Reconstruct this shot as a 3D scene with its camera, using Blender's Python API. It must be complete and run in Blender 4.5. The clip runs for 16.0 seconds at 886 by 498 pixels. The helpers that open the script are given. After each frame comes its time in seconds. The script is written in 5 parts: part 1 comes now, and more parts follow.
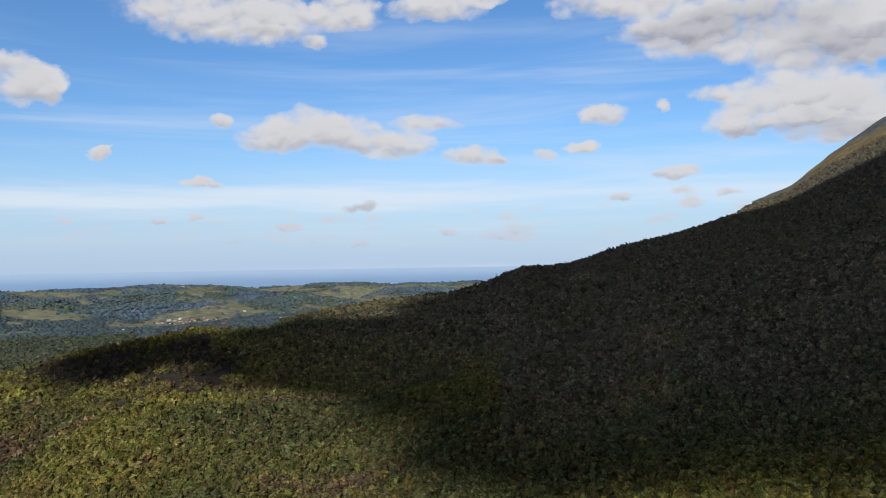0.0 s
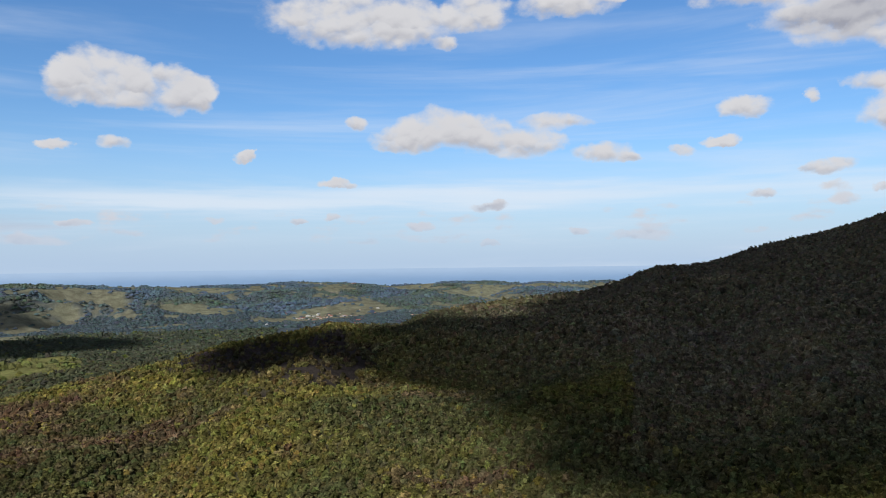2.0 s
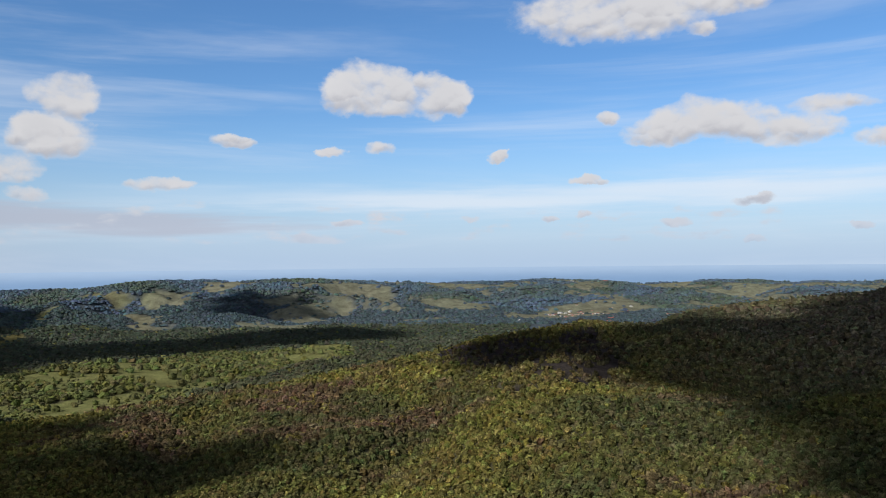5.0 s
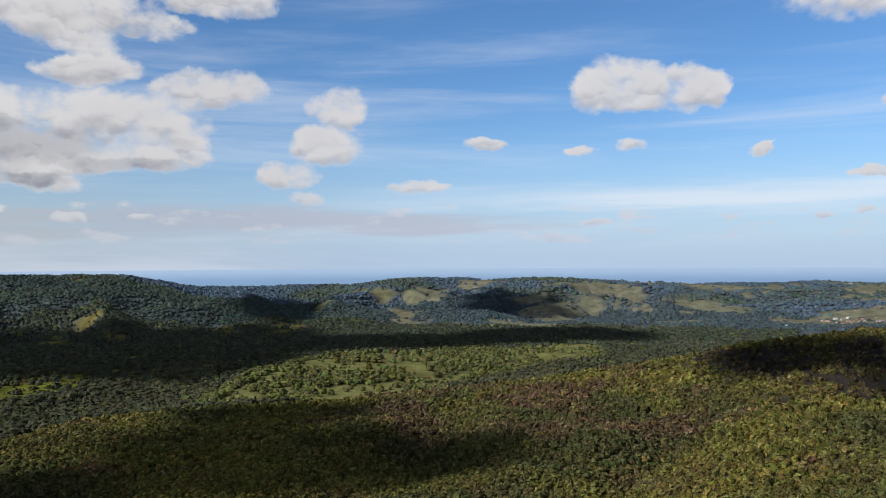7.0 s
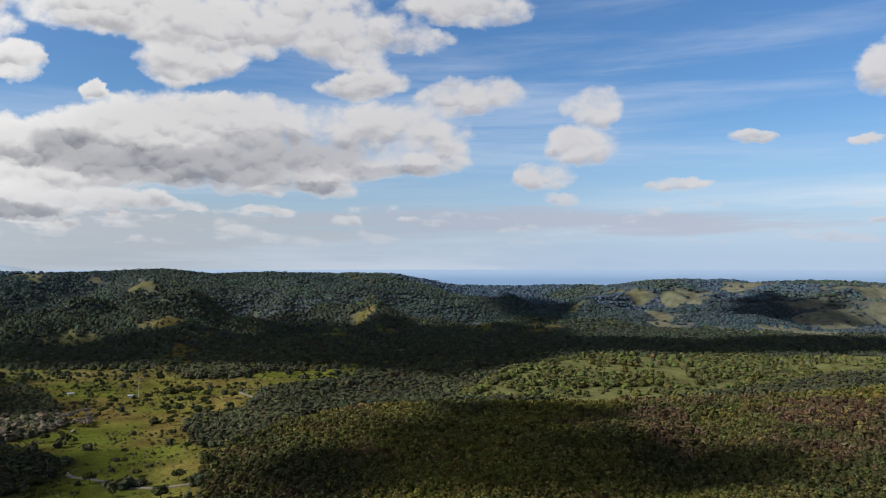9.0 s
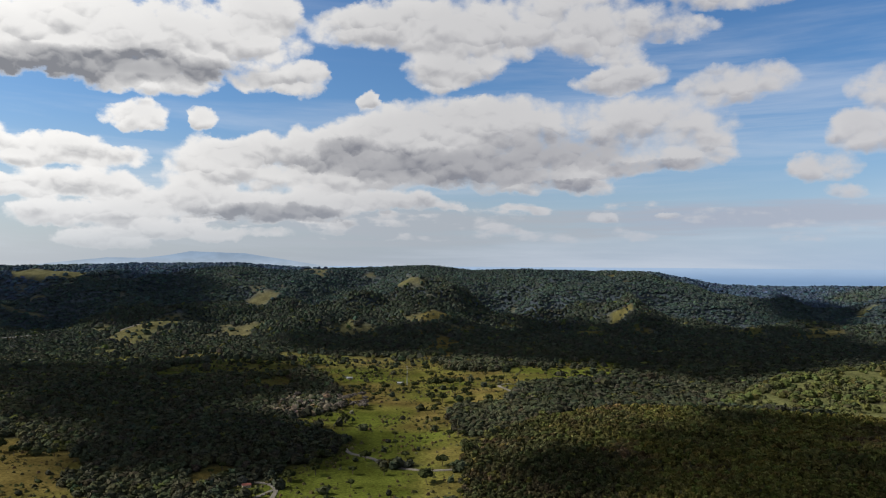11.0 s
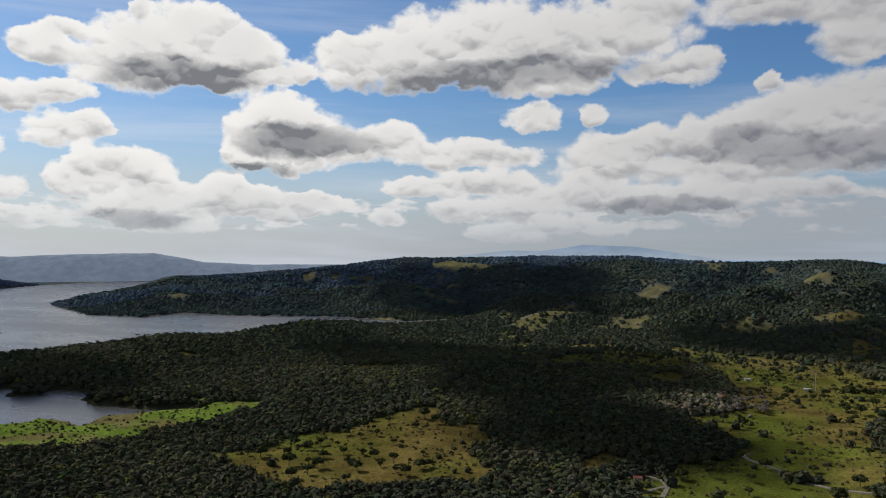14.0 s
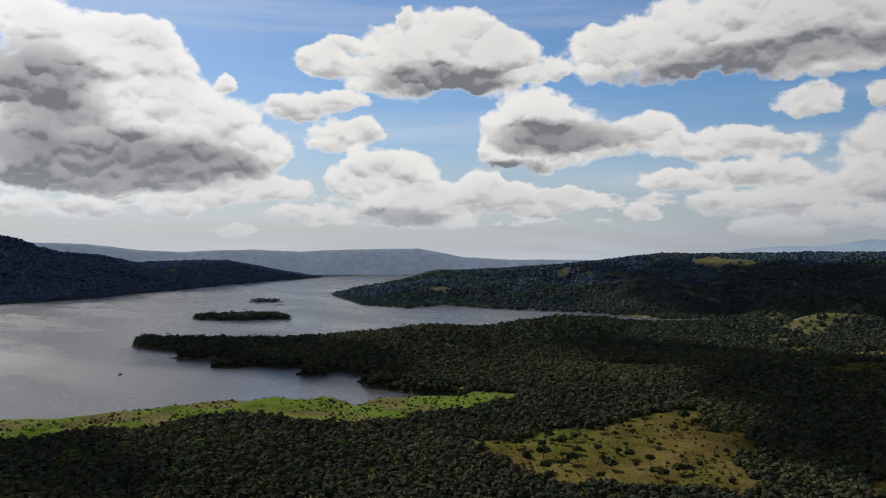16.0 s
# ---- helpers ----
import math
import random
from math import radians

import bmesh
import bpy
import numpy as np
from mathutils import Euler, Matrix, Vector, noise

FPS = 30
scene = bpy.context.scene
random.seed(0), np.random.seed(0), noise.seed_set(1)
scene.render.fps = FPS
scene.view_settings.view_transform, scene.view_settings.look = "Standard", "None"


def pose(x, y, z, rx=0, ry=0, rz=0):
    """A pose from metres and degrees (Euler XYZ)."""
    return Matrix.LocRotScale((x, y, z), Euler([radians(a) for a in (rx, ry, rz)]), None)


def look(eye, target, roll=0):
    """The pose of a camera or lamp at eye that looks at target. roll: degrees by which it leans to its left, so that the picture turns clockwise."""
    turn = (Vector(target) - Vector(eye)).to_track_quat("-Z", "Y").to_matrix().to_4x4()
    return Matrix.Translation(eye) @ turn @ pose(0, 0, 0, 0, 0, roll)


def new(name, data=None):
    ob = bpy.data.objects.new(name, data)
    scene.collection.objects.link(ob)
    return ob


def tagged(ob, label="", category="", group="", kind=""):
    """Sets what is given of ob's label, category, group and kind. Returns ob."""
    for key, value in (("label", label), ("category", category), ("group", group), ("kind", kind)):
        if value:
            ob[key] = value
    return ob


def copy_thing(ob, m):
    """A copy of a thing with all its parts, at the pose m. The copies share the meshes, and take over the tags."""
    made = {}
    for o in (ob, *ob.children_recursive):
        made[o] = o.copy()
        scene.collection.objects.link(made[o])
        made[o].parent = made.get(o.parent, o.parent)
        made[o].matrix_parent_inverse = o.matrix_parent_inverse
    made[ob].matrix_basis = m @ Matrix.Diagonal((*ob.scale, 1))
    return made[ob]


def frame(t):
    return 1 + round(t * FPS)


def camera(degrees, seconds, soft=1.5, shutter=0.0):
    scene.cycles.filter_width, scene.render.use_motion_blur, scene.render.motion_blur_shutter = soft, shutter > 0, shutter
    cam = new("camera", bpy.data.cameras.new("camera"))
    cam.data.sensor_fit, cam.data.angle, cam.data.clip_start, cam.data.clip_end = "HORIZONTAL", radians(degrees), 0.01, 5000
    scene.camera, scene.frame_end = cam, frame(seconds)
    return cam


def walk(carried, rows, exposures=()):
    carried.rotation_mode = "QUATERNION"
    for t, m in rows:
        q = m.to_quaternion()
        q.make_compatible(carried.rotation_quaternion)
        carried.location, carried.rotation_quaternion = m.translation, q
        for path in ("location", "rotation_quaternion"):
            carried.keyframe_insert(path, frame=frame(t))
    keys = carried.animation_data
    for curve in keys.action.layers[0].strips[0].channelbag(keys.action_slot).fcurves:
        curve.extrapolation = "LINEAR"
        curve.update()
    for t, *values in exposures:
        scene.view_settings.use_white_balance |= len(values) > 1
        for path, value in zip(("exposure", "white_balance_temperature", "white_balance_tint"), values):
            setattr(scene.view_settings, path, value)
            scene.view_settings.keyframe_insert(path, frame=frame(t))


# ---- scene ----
# ---------------- camera: it turns on one spot, 175 m above the lake ----------------
EYE = 175.0
cam = camera(60.0, 16.0, 1.1)
TURNS = [  # seconds, bearing to the left, pitch, roll
    (0, 0.02, 0.93, -0.86), (0.5, 2.39, 0.95, -0.72), (1, 4.67, 0.96, -0.69), (1.5, 7.14, 0.96, -0.67),
    (2, 9.68, 0.97, -0.66), (2.5, 12.27, 0.97, -0.63), (3, 14.86, 0.96, -0.60), (5.5, 32.63, 0.97, -0.57),
    (6, 37.33, 0.99, -0.50), (6.5, 42.04, 1.02, -0.39), (7, 46.74, 1.03, -0.28), (7.5, 51.50, 1.05, -0.22),
    (8, 56.15, 1.07, -0.18), (8.5, 60.86, 1.09, -0.10), (9, 65.60, 1.10, 0.0), (11.5, 89.31, 0.77, 0.37),
    (12, 94.10, 0.66, 0.42), (12.5, 98.86, 0.54, 0.44), (13, 103.63, 0.40, 0.44), (13.5, 108.37, 0.29, 0.41),
    (14, 113.09, 0.20, 0.38), (14.5, 117.63, 0.09, 0.31), (15, 122.36, -0.01, 0.29), (15.5, 127.16, -0.13, 0.34),
    (16, 131.89, -0.26, 0.34),
]
walk(cam, [(t, pose(0, 0, EYE, 0, 0, yaw) @ pose(0, 0, 0, 90 + tilt, 0, 0) @ pose(0, 0, 0, 0, 0, roll)) for t, yaw, tilt, roll in TURNS],
     [(0, 0.02), (6, 0.03), (9, 0.0), (11.5, -0.18), (14, -0.40), (16, -0.50)])

# ---------------- sky, sun and clouds ----------------
SUN_BEARING, SUN_HEIGHT = 168.0, 38.0


def toward(bearing, height):
    b, h = radians(bearing), radians(height)
    return Vector((-math.sin(b) * math.cos(h), math.cos(b) * math.cos(h), math.sin(h)))


SUN = toward(SUN_BEARING, SUN_HEIGHT)
sun = new("sun", bpy.data.lights.new("sun", "SUN"))
sun.data.energy, sun.data.angle, sun.data.color = 5.0, radians(0.8), (1.0, 0.94, 0.86)
sun.matrix_world = look(SUN * 3000, (0, 0, 0))

# clouds of the sky, lobe by lobe: bearing, height, half width, half height in degrees
SKY_NORTHEAST = [
    (-29.3, 9.9, 2.9, 1.79), (-28.8, 15.3, 3.9, 2.08), (-27.3, 9.4, 3.7, 1.54), (-26.4, 13.9, 5.1, 1.61), (-24.6, 10.8, 4.2, 1.56), (-21.3, 9.6, 2.2, 1.3),
    (-21.1, 16, 6.6, 1.83), (-20.5, 4.6, 0.6, 0.24), (-19.1, 11.3, 1.5, 0.62), (-18.2, 4.1, 1, 0.36), (-17.5, 4.8, 1.1, 0.36), (-17.3, 16, 3.1, 0.94),
    (-17.1, 6.1, 1.5, 0.44), (-15.8, 10.9, 0.5, 0.47), (-13.4, 18.3, 5.2, 1.05), (-13.1, 4.5, 1, 0.33), (-12, 10.4, 1.6, 0.64), (-10.4, 8.3, 1.1, 0.33),
    (-7.3, 7.9, 1, 0.37), (-3.8, 1.8, 1, 0.34), (-3.3, 7.5, 1, 0.37), (-3.1, 18.9, 1.7, 0.46), (-2, 7.9, 1.9, 0.75), (-0.5, 2.2, 0.8, 0.3),
]
SKY_NORTH = [
    (0.3, 18.6, 3.2, 1.07), (1.1, 10.2, 2.2, 0.53), (3.9, 8.8, 3, 1.03), (5.8, 4.2, 1.2, 0.29), (6.1, 1.4, 0.8, 0.21), (6.4, 4.2, 1.2, 0.29),
    (6.8, 9.3, 2.5, 1.23), (7.1, 18.1, 2.5, 1.3), (9.2, 15.8, 0.9, 0.47), (9.7, 9.8, 2.7, 1.14), (11.2, 2.6, 1.1, 0.33), (11.7, 9.1, 2.8, 0.97),
    (12.5, 17.2, 3.6, 1.52), (13.4, 8.8, 1.4, 0.69), (15.7, 10.3, 0.8, 0.51), (16.8, 17.7, 5.8, 1.85), (17.1, 5.7, 1.2, 0.28), (17.5, 5.7, 1.2, 0.29),
    (17.7, 3.2, 0.7, 0.2), (20.2, 2.9, 0.5, 0.2), (21, 17.9, 1.8, 0.72), (23.8, 8, 0.6, 0.3), (24, 7.9, 0.8, 0.33), (26.4, 3.4, 0.7, 0.23),
]
SKY_NORTH_BY_WEST = [
    (27, 11.3, 1, 0.66), (28, 12.1, 1.8, 1.29), (28.4, 12.4, 1.2, 1.42), (29, 11.3, 1.6, 0.71), (29.6, 13.2, 0.6, 0.7), (31.6, 12.6, 1.6, 1.4),
    (33.1, 8.6, 1, 0.43), (33.7, 12.9, 2.7, 1.76), (35.4, 2.8, 0.9, 0.24), (35.4, 2.9, 1.1, 0.25), (35.7, 12.4, 1.9, 1.29), (35.9, 8.1, 0.7, 0.35),
    (36.4, 8.1, 0.8, 0.37), (42.9, 8.9, 1.2, 0.4), (43.5, 8.9, 1.5, 0.45), (48.4, 5.6, 2.1, 0.46), (54.6, 11.2, 2, 1.21), (55.3, 8.6, 2.9, 1.23),
    (56.5, 9.4, 1.4, 0.69), (56.9, 4.7, 1.4, 0.54), (58.3, 6.4, 2.4, 0.86), (59.4, 6.6, 1.2, 0.69), (61.4, 12.6, 1.6, 0.98), (62.5, 18.2, 3.1, 1.04),
]
SKY_NORTHWEST = [
    (63.5, 12.3, 3.7, 1.24), (64.1, 18.7, 4.7, 1.23), (65.2, 12.6, 1.9, 0.96), (65.3, 8.1, 1.5, 1.25), (67.3, 16.2, 2.6, 0.79), (67.5, 9.5, 3.4, 1.86),
    (67.8, 3.3, 0.9, 0.28), (69.1, 7.2, 4.2, 0.83), (69.2, 16.7, 2.5, 0.98), (71.1, 13.2, 2.6, 0.99), (71.5, 13, 2.7, 0.84), (71.7, 10.1, 4.6, 1.64),
    (71.7, 15.1, 1.7, 1.03), (71.8, 13, 2.6, 0.82), (72.8, 3.2, 1, 0.38), (73.3, 7.8, 4.1, 1.44), (74, 5.4, 2, 0.62), (74.2, 16.4, 3.7, 1.39),
    (75, 6.1, 2.9, 0.83), (75, 17.7, 4.9, 1.83), (78.1, 7, 4.1, 1.09), (78.7, 8.9, 4.4, 2.34), (79.1, 16, 3, 1.15), (79.8, 5.8, 2.2, 0.81),
]
SKY_WEST_BY_NORTH = [
    (80, 10.2, 3.6, 1.63), (81.4, 11.1, 2.2, 0.98), (82.2, 6.7, 4.7, 1.12), (82.7, 15.7, 3.9, 1.81), (83.4, 9.9, 3.5, 1.88), (83.4, 14.3, 2.9, 1.29),
    (83.8, 10.8, 2.2, 0.95), (83.8, 7.2, 3.7, 1.53), (84.1, 4, 1.5, 0.28), (84.2, 17.1, 6.5, 1.77), (84.2, 13.5, 1.7, 0.95), (85, 13.9, 2.6, 1.28),
    (85.8, 9.6, 4, 2.08), (86.6, 4.3, 3, 0.45), (87.5, 9.8, 3.3, 1.53), (87.5, 4.4, 2.2, 0.7), (87.9, 16.8, 5.7, 1.45), (88.9, 6.8, 5.3, 1.34),
    (89.9, 8.5, 3.9, 2.29), (90.1, 11.7, 0.6, 0.52), (90.3, 4.4, 2.1, 0.69), (90.5, 11.7, 0.7, 0.52), (90.7, 8.6, 3.1, 1.69), (90.8, 16.9, 3.8, 1.24),
]
SKY_WEST = [
    (91.5, 6.1, 3.9, 1.16), (91.5, 4, 2.7, 0.58), (93.7, 7.3, 2.6, 1.65), (93.7, 4.4, 2.6, 1.04), (94, 7.7, 4, 1.78), (94.3, 3.4, 1.9, 0.52),
    (94.8, 13.2, 1.5, 1.06), (95, 8.3, 1.3, 1.08), (95.3, 3.6, 3.2, 0.76), (97, 12.8, 2.7, 0.68), (98.2, 6.9, 3.6, 1.79), (98.2, 3.7, 3.4, 0.97),
    (98.3, 17.4, 2.5, 1.47), (99.9, 7.8, 2.3, 0.91), (99.9, 1.8, 3.8, 0.46), (102, 9.9, 0.9, 0.78), (102.4, 6.4, 2.4, 2), (102.4, 4.3, 3.8, 0.96),
    (102.5, 14.6, 5.9, 1.9), (104.5, 2.2, 3.8, 0.55), (105.9, 12.5, 4.6, 1.12), (106.2, 9.9, 2, 0.94), (106.6, 3.4, 3.3, 0.96), (106.7, 16, 9.5, 2.25),
]
SKY_WEST_HIGH = [
    (107.9, 6.9, 2.3, 0.74), (108.2, 1.3, 3.1, 0.67), (108.3, 5.1, 2.3, 0.99), (110.7, 7.5, 2.5, 1.06), (111.5, 3, 2.9, 0.82), (111.6, 14.2, 6.8, 1.86),
    (111.9, 5, 2.6, 0.98), (113.9, 7.1, 2.4, 1.04), (115.5, 4.7, 2.1, 0.72), (116.7, 8.4, 1.9, 1.3), (117, 2.2, 1.3, 0.56), (117.5, 13.8, 5.3, 1.97),
    (118.6, 7.9, 2.6, 1.29), (120.5, 14.6, 2.2, 1.11), (122.2, 8.4, 2.7, 1.59), (122.5, 3.8, 1.9, 0.65), (122.5, 3.8, 1.9, 0.54), (123.7, 3.4, 2.9, 0.83),
    (124, 12.8, 1.4, 0.73), (124, 7.2, 3.8, 1.43), (124.9, 2.8, 1.6, 0.49), (125, 9.4, 2.9, 1.77), (125.4, 12.6, 1.4, 0.9), (126.3, 3.5, 2.5, 1.05),
]
SKY_WEST_BY_SOUTH = [
    (127, 3.6, 1.5, 0.96), (127.1, 13.8, 2.3, 1.69), (127.7, 14.8, 1.3, 1.04), (127.7, 8, 1.8, 2), (128.3, 3.8, 1.3, 1.03), (128.4, 12.6, 1.9, 1.68),
    (128.4, 13.4, 3, 1.71), (129.1, 4, 1.5, 1.55), (130.5, 15.8, 2.4, 1.17), (131.7, 14.2, 4.8, 2.45), (132.1, 3.6, 2.7, 1.39), (132.9, 2, 3.4, 0.72),
    (134.6, 5.2, 2.3, 1.59), (134.7, 13.4, 3.6, 2.31), (134.7, 16.5, 0.6, 0.7), (135.4, 2.7, 2.7, 1.18), (137.1, 5.6, 1.9, 1.37), (137.6, 12.5, 2.3, 1.12),
    (137.6, 8.5, 1.2, 0.82), (138.8, 4.8, 1.9, 1.16), (139.7, 14.5, 1.6, 0.66), (139.7, 10.5, 2.3, 0.73), (139.7, 8, 2.3, 1.15), (140.9, 13.4, 1.9, 1.1),
]
SKY_SOUTHWEST = [
    (142.9, 2.2, 1.7, 0.58), (142.9, 10, 2.6, 0.92), (144.5, 4.2, 2.2, 0.94), (144.9, 7.1, 1.8, 1.46), (146.9, 5.8, 2.6, 1.85), (146.9, 1.1, 1.7, 0.45),
    (147.7, 8.6, 1.8, 1.82), (147.7, 11.5, 0.7, 0.7), (147.7, 3.8, 2.9, 0.93), (150.4, 10.4, 2.1, 1.78), (151.5, 8, 4.1, 2.18), (151.5, 5.6, 4.5, 1.81),
    (151.5, 2.9, 2.4, 0.91), (152.3, 12.9, 2, 2.06), (154.1, 14.2, 3.1, 1.02), (155.2, 11.5, 4.4, 3.04), (155.2, 4.3, 6.7, 0.89), (156.9, 6.9, 5.5, 2.48),
    (157.6, 2.5, 1.9, 0.68), (159.7, 11.1, 4.9, 3.05), (160, 14.6, 3.4, 1.32), (160.3, 2.6, 1.8, 0.74), (160.6, 5.5, 2.9, 2.05),
]
UNDERSIDES = [
    (160, 10.7, 3.6, 2.15), (158.7, 9, 3, 1.28), (155.2, 6, 7.1, 1.72), (150.4, 5.7, 4.5, 1.19), (160, 6.7, 3.3, 1.47), (155.2, 4.3, 6.7, 0.69),
    (122.9, 8.1, 4.5, 1.02), (132.1, 12.2, 4.2, 1.01), (134.6, 2.1, 2.9, 0.59), (113.4, 12.1, 5.7, 0.76), (124, 7.8, 3.8, 0.94), (106.7, 13.1, 8.2, 0.88),
    (83.8, 6.6, 6.3, 0.89), (77, 8.1, 5.1, 1.15), (97.4, 3.3, 4.6, 0.59), (127, 5.9, 2.6, 0.44), (85.3, 7.2, 7.5, 0.86), (91.7, 8.2, 2, 0.93),
    (75, 8.2, 3.3, 0.74), (69.1, 6.9, 3.4, 0.42), (94.3, 3.5, 1.6, 0.44), (75.4, 5.7, 2.5, 0.33), (-21.1, 15.8, 6.3, 1.1), (-28.1, 13.8, 3.6, 1.06),
    (-25.2, 8.6, 3.8, 0.52),
]


class Nodes:
    """A short way to write node trees."""

    def __init__(self, tree):
        self.tree = tree
        tree.nodes.clear()

    def add(self, kind, ins=(), **props):
        n = self.tree.nodes.new(kind)
        for k, v in props.items():
            setattr(n, k, v)
        for slot, v in (ins.items() if isinstance(ins, dict) else enumerate(ins)):
            if v is None:
                continue
            if isinstance(v, bpy.types.NodeSocket):
                self.tree.links.new(v, n.inputs[slot])
            else:
                n.inputs[slot].default_value = v
        return n

    def math(self, op, *ins, clamp=False):
        return self.add("ShaderNodeMath", ins, operation=op, use_clamp=clamp).outputs[0]

    def vec(self, op, *ins):
        n = self.add("ShaderNodeVectorMath", ins, operation=op)
        return n.outputs["Value"] if op in ("LENGTH", "DOT_PRODUCT") else n.outputs[0]

    def noise(self, where, scale, detail=4.0, rough=0.55, **more):
        return self.add("ShaderNodeTexNoise", {"Vector": where, "Scale": scale, "Detail": detail, "Roughness": rough, **more}).outputs["Fac"]

    def step(self, x, lo, hi, a=0.0, b=1.0):
        return self.add("ShaderNodeMapRange", {"Value": x, "From Min": lo, "From Max": hi, "To Min": a, "To Max": b}, interpolation_type="SMOOTHSTEP").outputs[0]

    def mix(self, fac, a, b, blend="MIX"):
        n = self.add("ShaderNodeMix", data_type="RGBA", blend_type=blend)
        for s, v in ((0, fac), (6, a), (7, b)):
            if isinstance(v, bpy.types.NodeSocket):
                self.tree.links.new(v, n.inputs[s])
            else:
                n.inputs[s].default_value = v if s == 0 or len(v) == 4 else (*v, 1)
        return n.outputs[2]


def build_sky():
    world = bpy.data.worlds.new("sky")
    world.use_nodes = True
    scene.world = world
    n = Nodes(world.node_tree)
    way = n.vec("NORMALIZE", n.add("ShaderNodeTexCoord").outputs["Generated"])
    xyz = n.add("ShaderNodeSeparateXYZ", [way]).outputs
    bearing = n.math("MULTIPLY", n.math("ARCTAN2", n.math("MULTIPLY", xyz[0], -1.0), xyz[1]), 57.2958)
    height = n.math("MULTIPLY", n.math("ARCSINE", xyz[2]), 57.2958)
    place = n.add("ShaderNodeCombineXYZ", [bearing, height, 0.0]).outputs[0]
    flat = n.vec("MULTIPLY", way, (1.0, 1.0, 1.35))

    air = n.add("ShaderNodeTexSky", sky_type="NISHITA", sun_disc=False, sun_elevation=radians(SUN_HEIGHT), sun_rotation=radians(-SUN_BEARING),
                altitude=300, air_density=1.0, dust_density=0.6, ozone_density=2.0).outputs[0]
    blue = n.mix(1.0, air, (0.096, 0.112, 0.132), "MULTIPLY")
    blue = n.add("ShaderNodeHueSaturation", {"Hue": 0.5, "Saturation": 1.12, "Value": 1.0, "Color": blue}).outputs[0]
    blue = n.mix(n.step(bearing, 70.0, 130.0), blue, n.mix(1.0, blue, (0.86, 0.80, 0.76), "MULTIPLY"))
    low = n.step(height, -1.0, 13.0, 1.0, 0.0)
    low = n.math("MULTIPLY", n.math("POWER", low, 1.5), 0.9)
    haze = n.mix(n.step(bearing, 45.0, 105.0), (0.435, 0.575, 0.785), (0.455, 0.500, 0.565))
    haze = n.mix(n.step(bearing, 105.0, 140.0), haze, (0.52, 0.555, 0.60))
    colour = n.mix(low, blue, haze)

    # thin high veils
    streak = n.vec("MULTIPLY", place, (0.022, 0.28, 1.0))
    veil = n.step(n.noise(streak, 1.0, 6.0, 0.6, Distortion=0.4), 0.42, 0.76)
    veil = n.math("MULTIPLY", veil, n.step(height, 24.0, 2.0, 0.25, 0.62))
    colour = n.mix(veil, colour, (0.72, 0.78, 0.88))
    wavy = n.math("ADD", height, n.math("MULTIPLY", n.math("SUBTRACT", n.noise(streak, 2.6, 5.0, 0.6), 0.5), 3.0))
    band = n.math("MULTIPLY", n.step(wavy, 3.4, 4.6), n.step(wavy, 6.2, 4.8))
    band = n.math("MULTIPLY", band, n.math("MULTIPLY", n.step(n.noise(streak, 0.9, 4.0, 0.5), 0.3, 0.6), n.step(bearing, 62.0, 45.0, 0.0, 0.7)))
    colour = n.mix(band, colour, (0.76, 0.82, 0.90))

    # a flat grey sheet low over the sea
    def sheet(a, h, w, k, strength, tone):
        off = n.add("ShaderNodeVectorMath", [place, (1 / w, 1 / k, 0), (-a / w, -h / k, 0)], operation="MULTIPLY_ADD").outputs[0]
        f = n.math("ADD", n.math("SUBTRACT", 1.0, n.vec("LENGTH", off)), n.math("MULTIPLY", n.math("SUBTRACT", n.noise(streak, 2.2, 6.0, 0.6), 0.5), 2.2))
        return n.mix(n.math("MULTIPLY", n.step(f, 0.0, 0.7), strength), colour, tone)

    colour = sheet(58, 3.1, 22, 1.5, 0.92, (0.47, 0.52, 0.63))
    colour = sheet(90, 2.8, 24, 2.4, 0.85, (0.49, 0.53, 0.59))

    # heaped clouds: each lobe is a dome, and the domes melt into one another
    def heap(name, lobes, where):
        """The sum of the lobes' domes: across, upwards and in thickness."""
        tree = bpy.data.node_groups.new(name, "ShaderNodeTree")
        tree.interface.new_socket("where", in_out="INPUT", socket_type="NodeSocketVector")
        tree.interface.new_socket("sum", in_out="OUTPUT", socket_type="NodeSocketVector")
        g = Nodes(tree)
        spot, total = g.add("NodeGroupInput").outputs[0], None
        for a, h, w, k in lobes:
            w, k = w * 1.17, k * 1.20
            off = g.add("ShaderNodeVectorMath", [spot, (1 / w, 1 / k, 0), (-a / w, -h / k, 1)], operation="MULTIPLY_ADD").outputs[0]
            m = g.math("MAXIMUM", g.math("SUBTRACT", 2.40, g.vec("DOT_PRODUCT", off, off)), 0.0)
            lobe = g.add("ShaderNodeVectorMath", {0: off, "Scale": g.math("MULTIPLY", m, m)}, operation="SCALE").outputs[0]
            total = lobe if total is None else g.vec("ADD", total, lobe)
        g.add("NodeGroupOutput", [total])
        node = n.add("ShaderNodeGroup", node_tree=tree)
        n.tree.links.new(where, node.inputs[0])
        return node.outputs[0]

    def heaped(named, where):
        """How thick the cloud is, and how high on its lobes (-1 foot, 1 top)."""
        total = None
        for name, lobes in named:
            cloud_sum = heap(name, lobes, where)
            total = cloud_sum if total is None else n.vec("ADD", total, cloud_sum)
        parts = n.add("ShaderNodeSeparateXYZ", [total]).outputs
        thick = n.math("SUBTRACT", n.math("SQRT", parts[2]), 0.40)
        thick = n.math("SUBTRACT", 1.0, n.math("EXPONENT", n.math("MULTIPLY", thick, -1.3)))
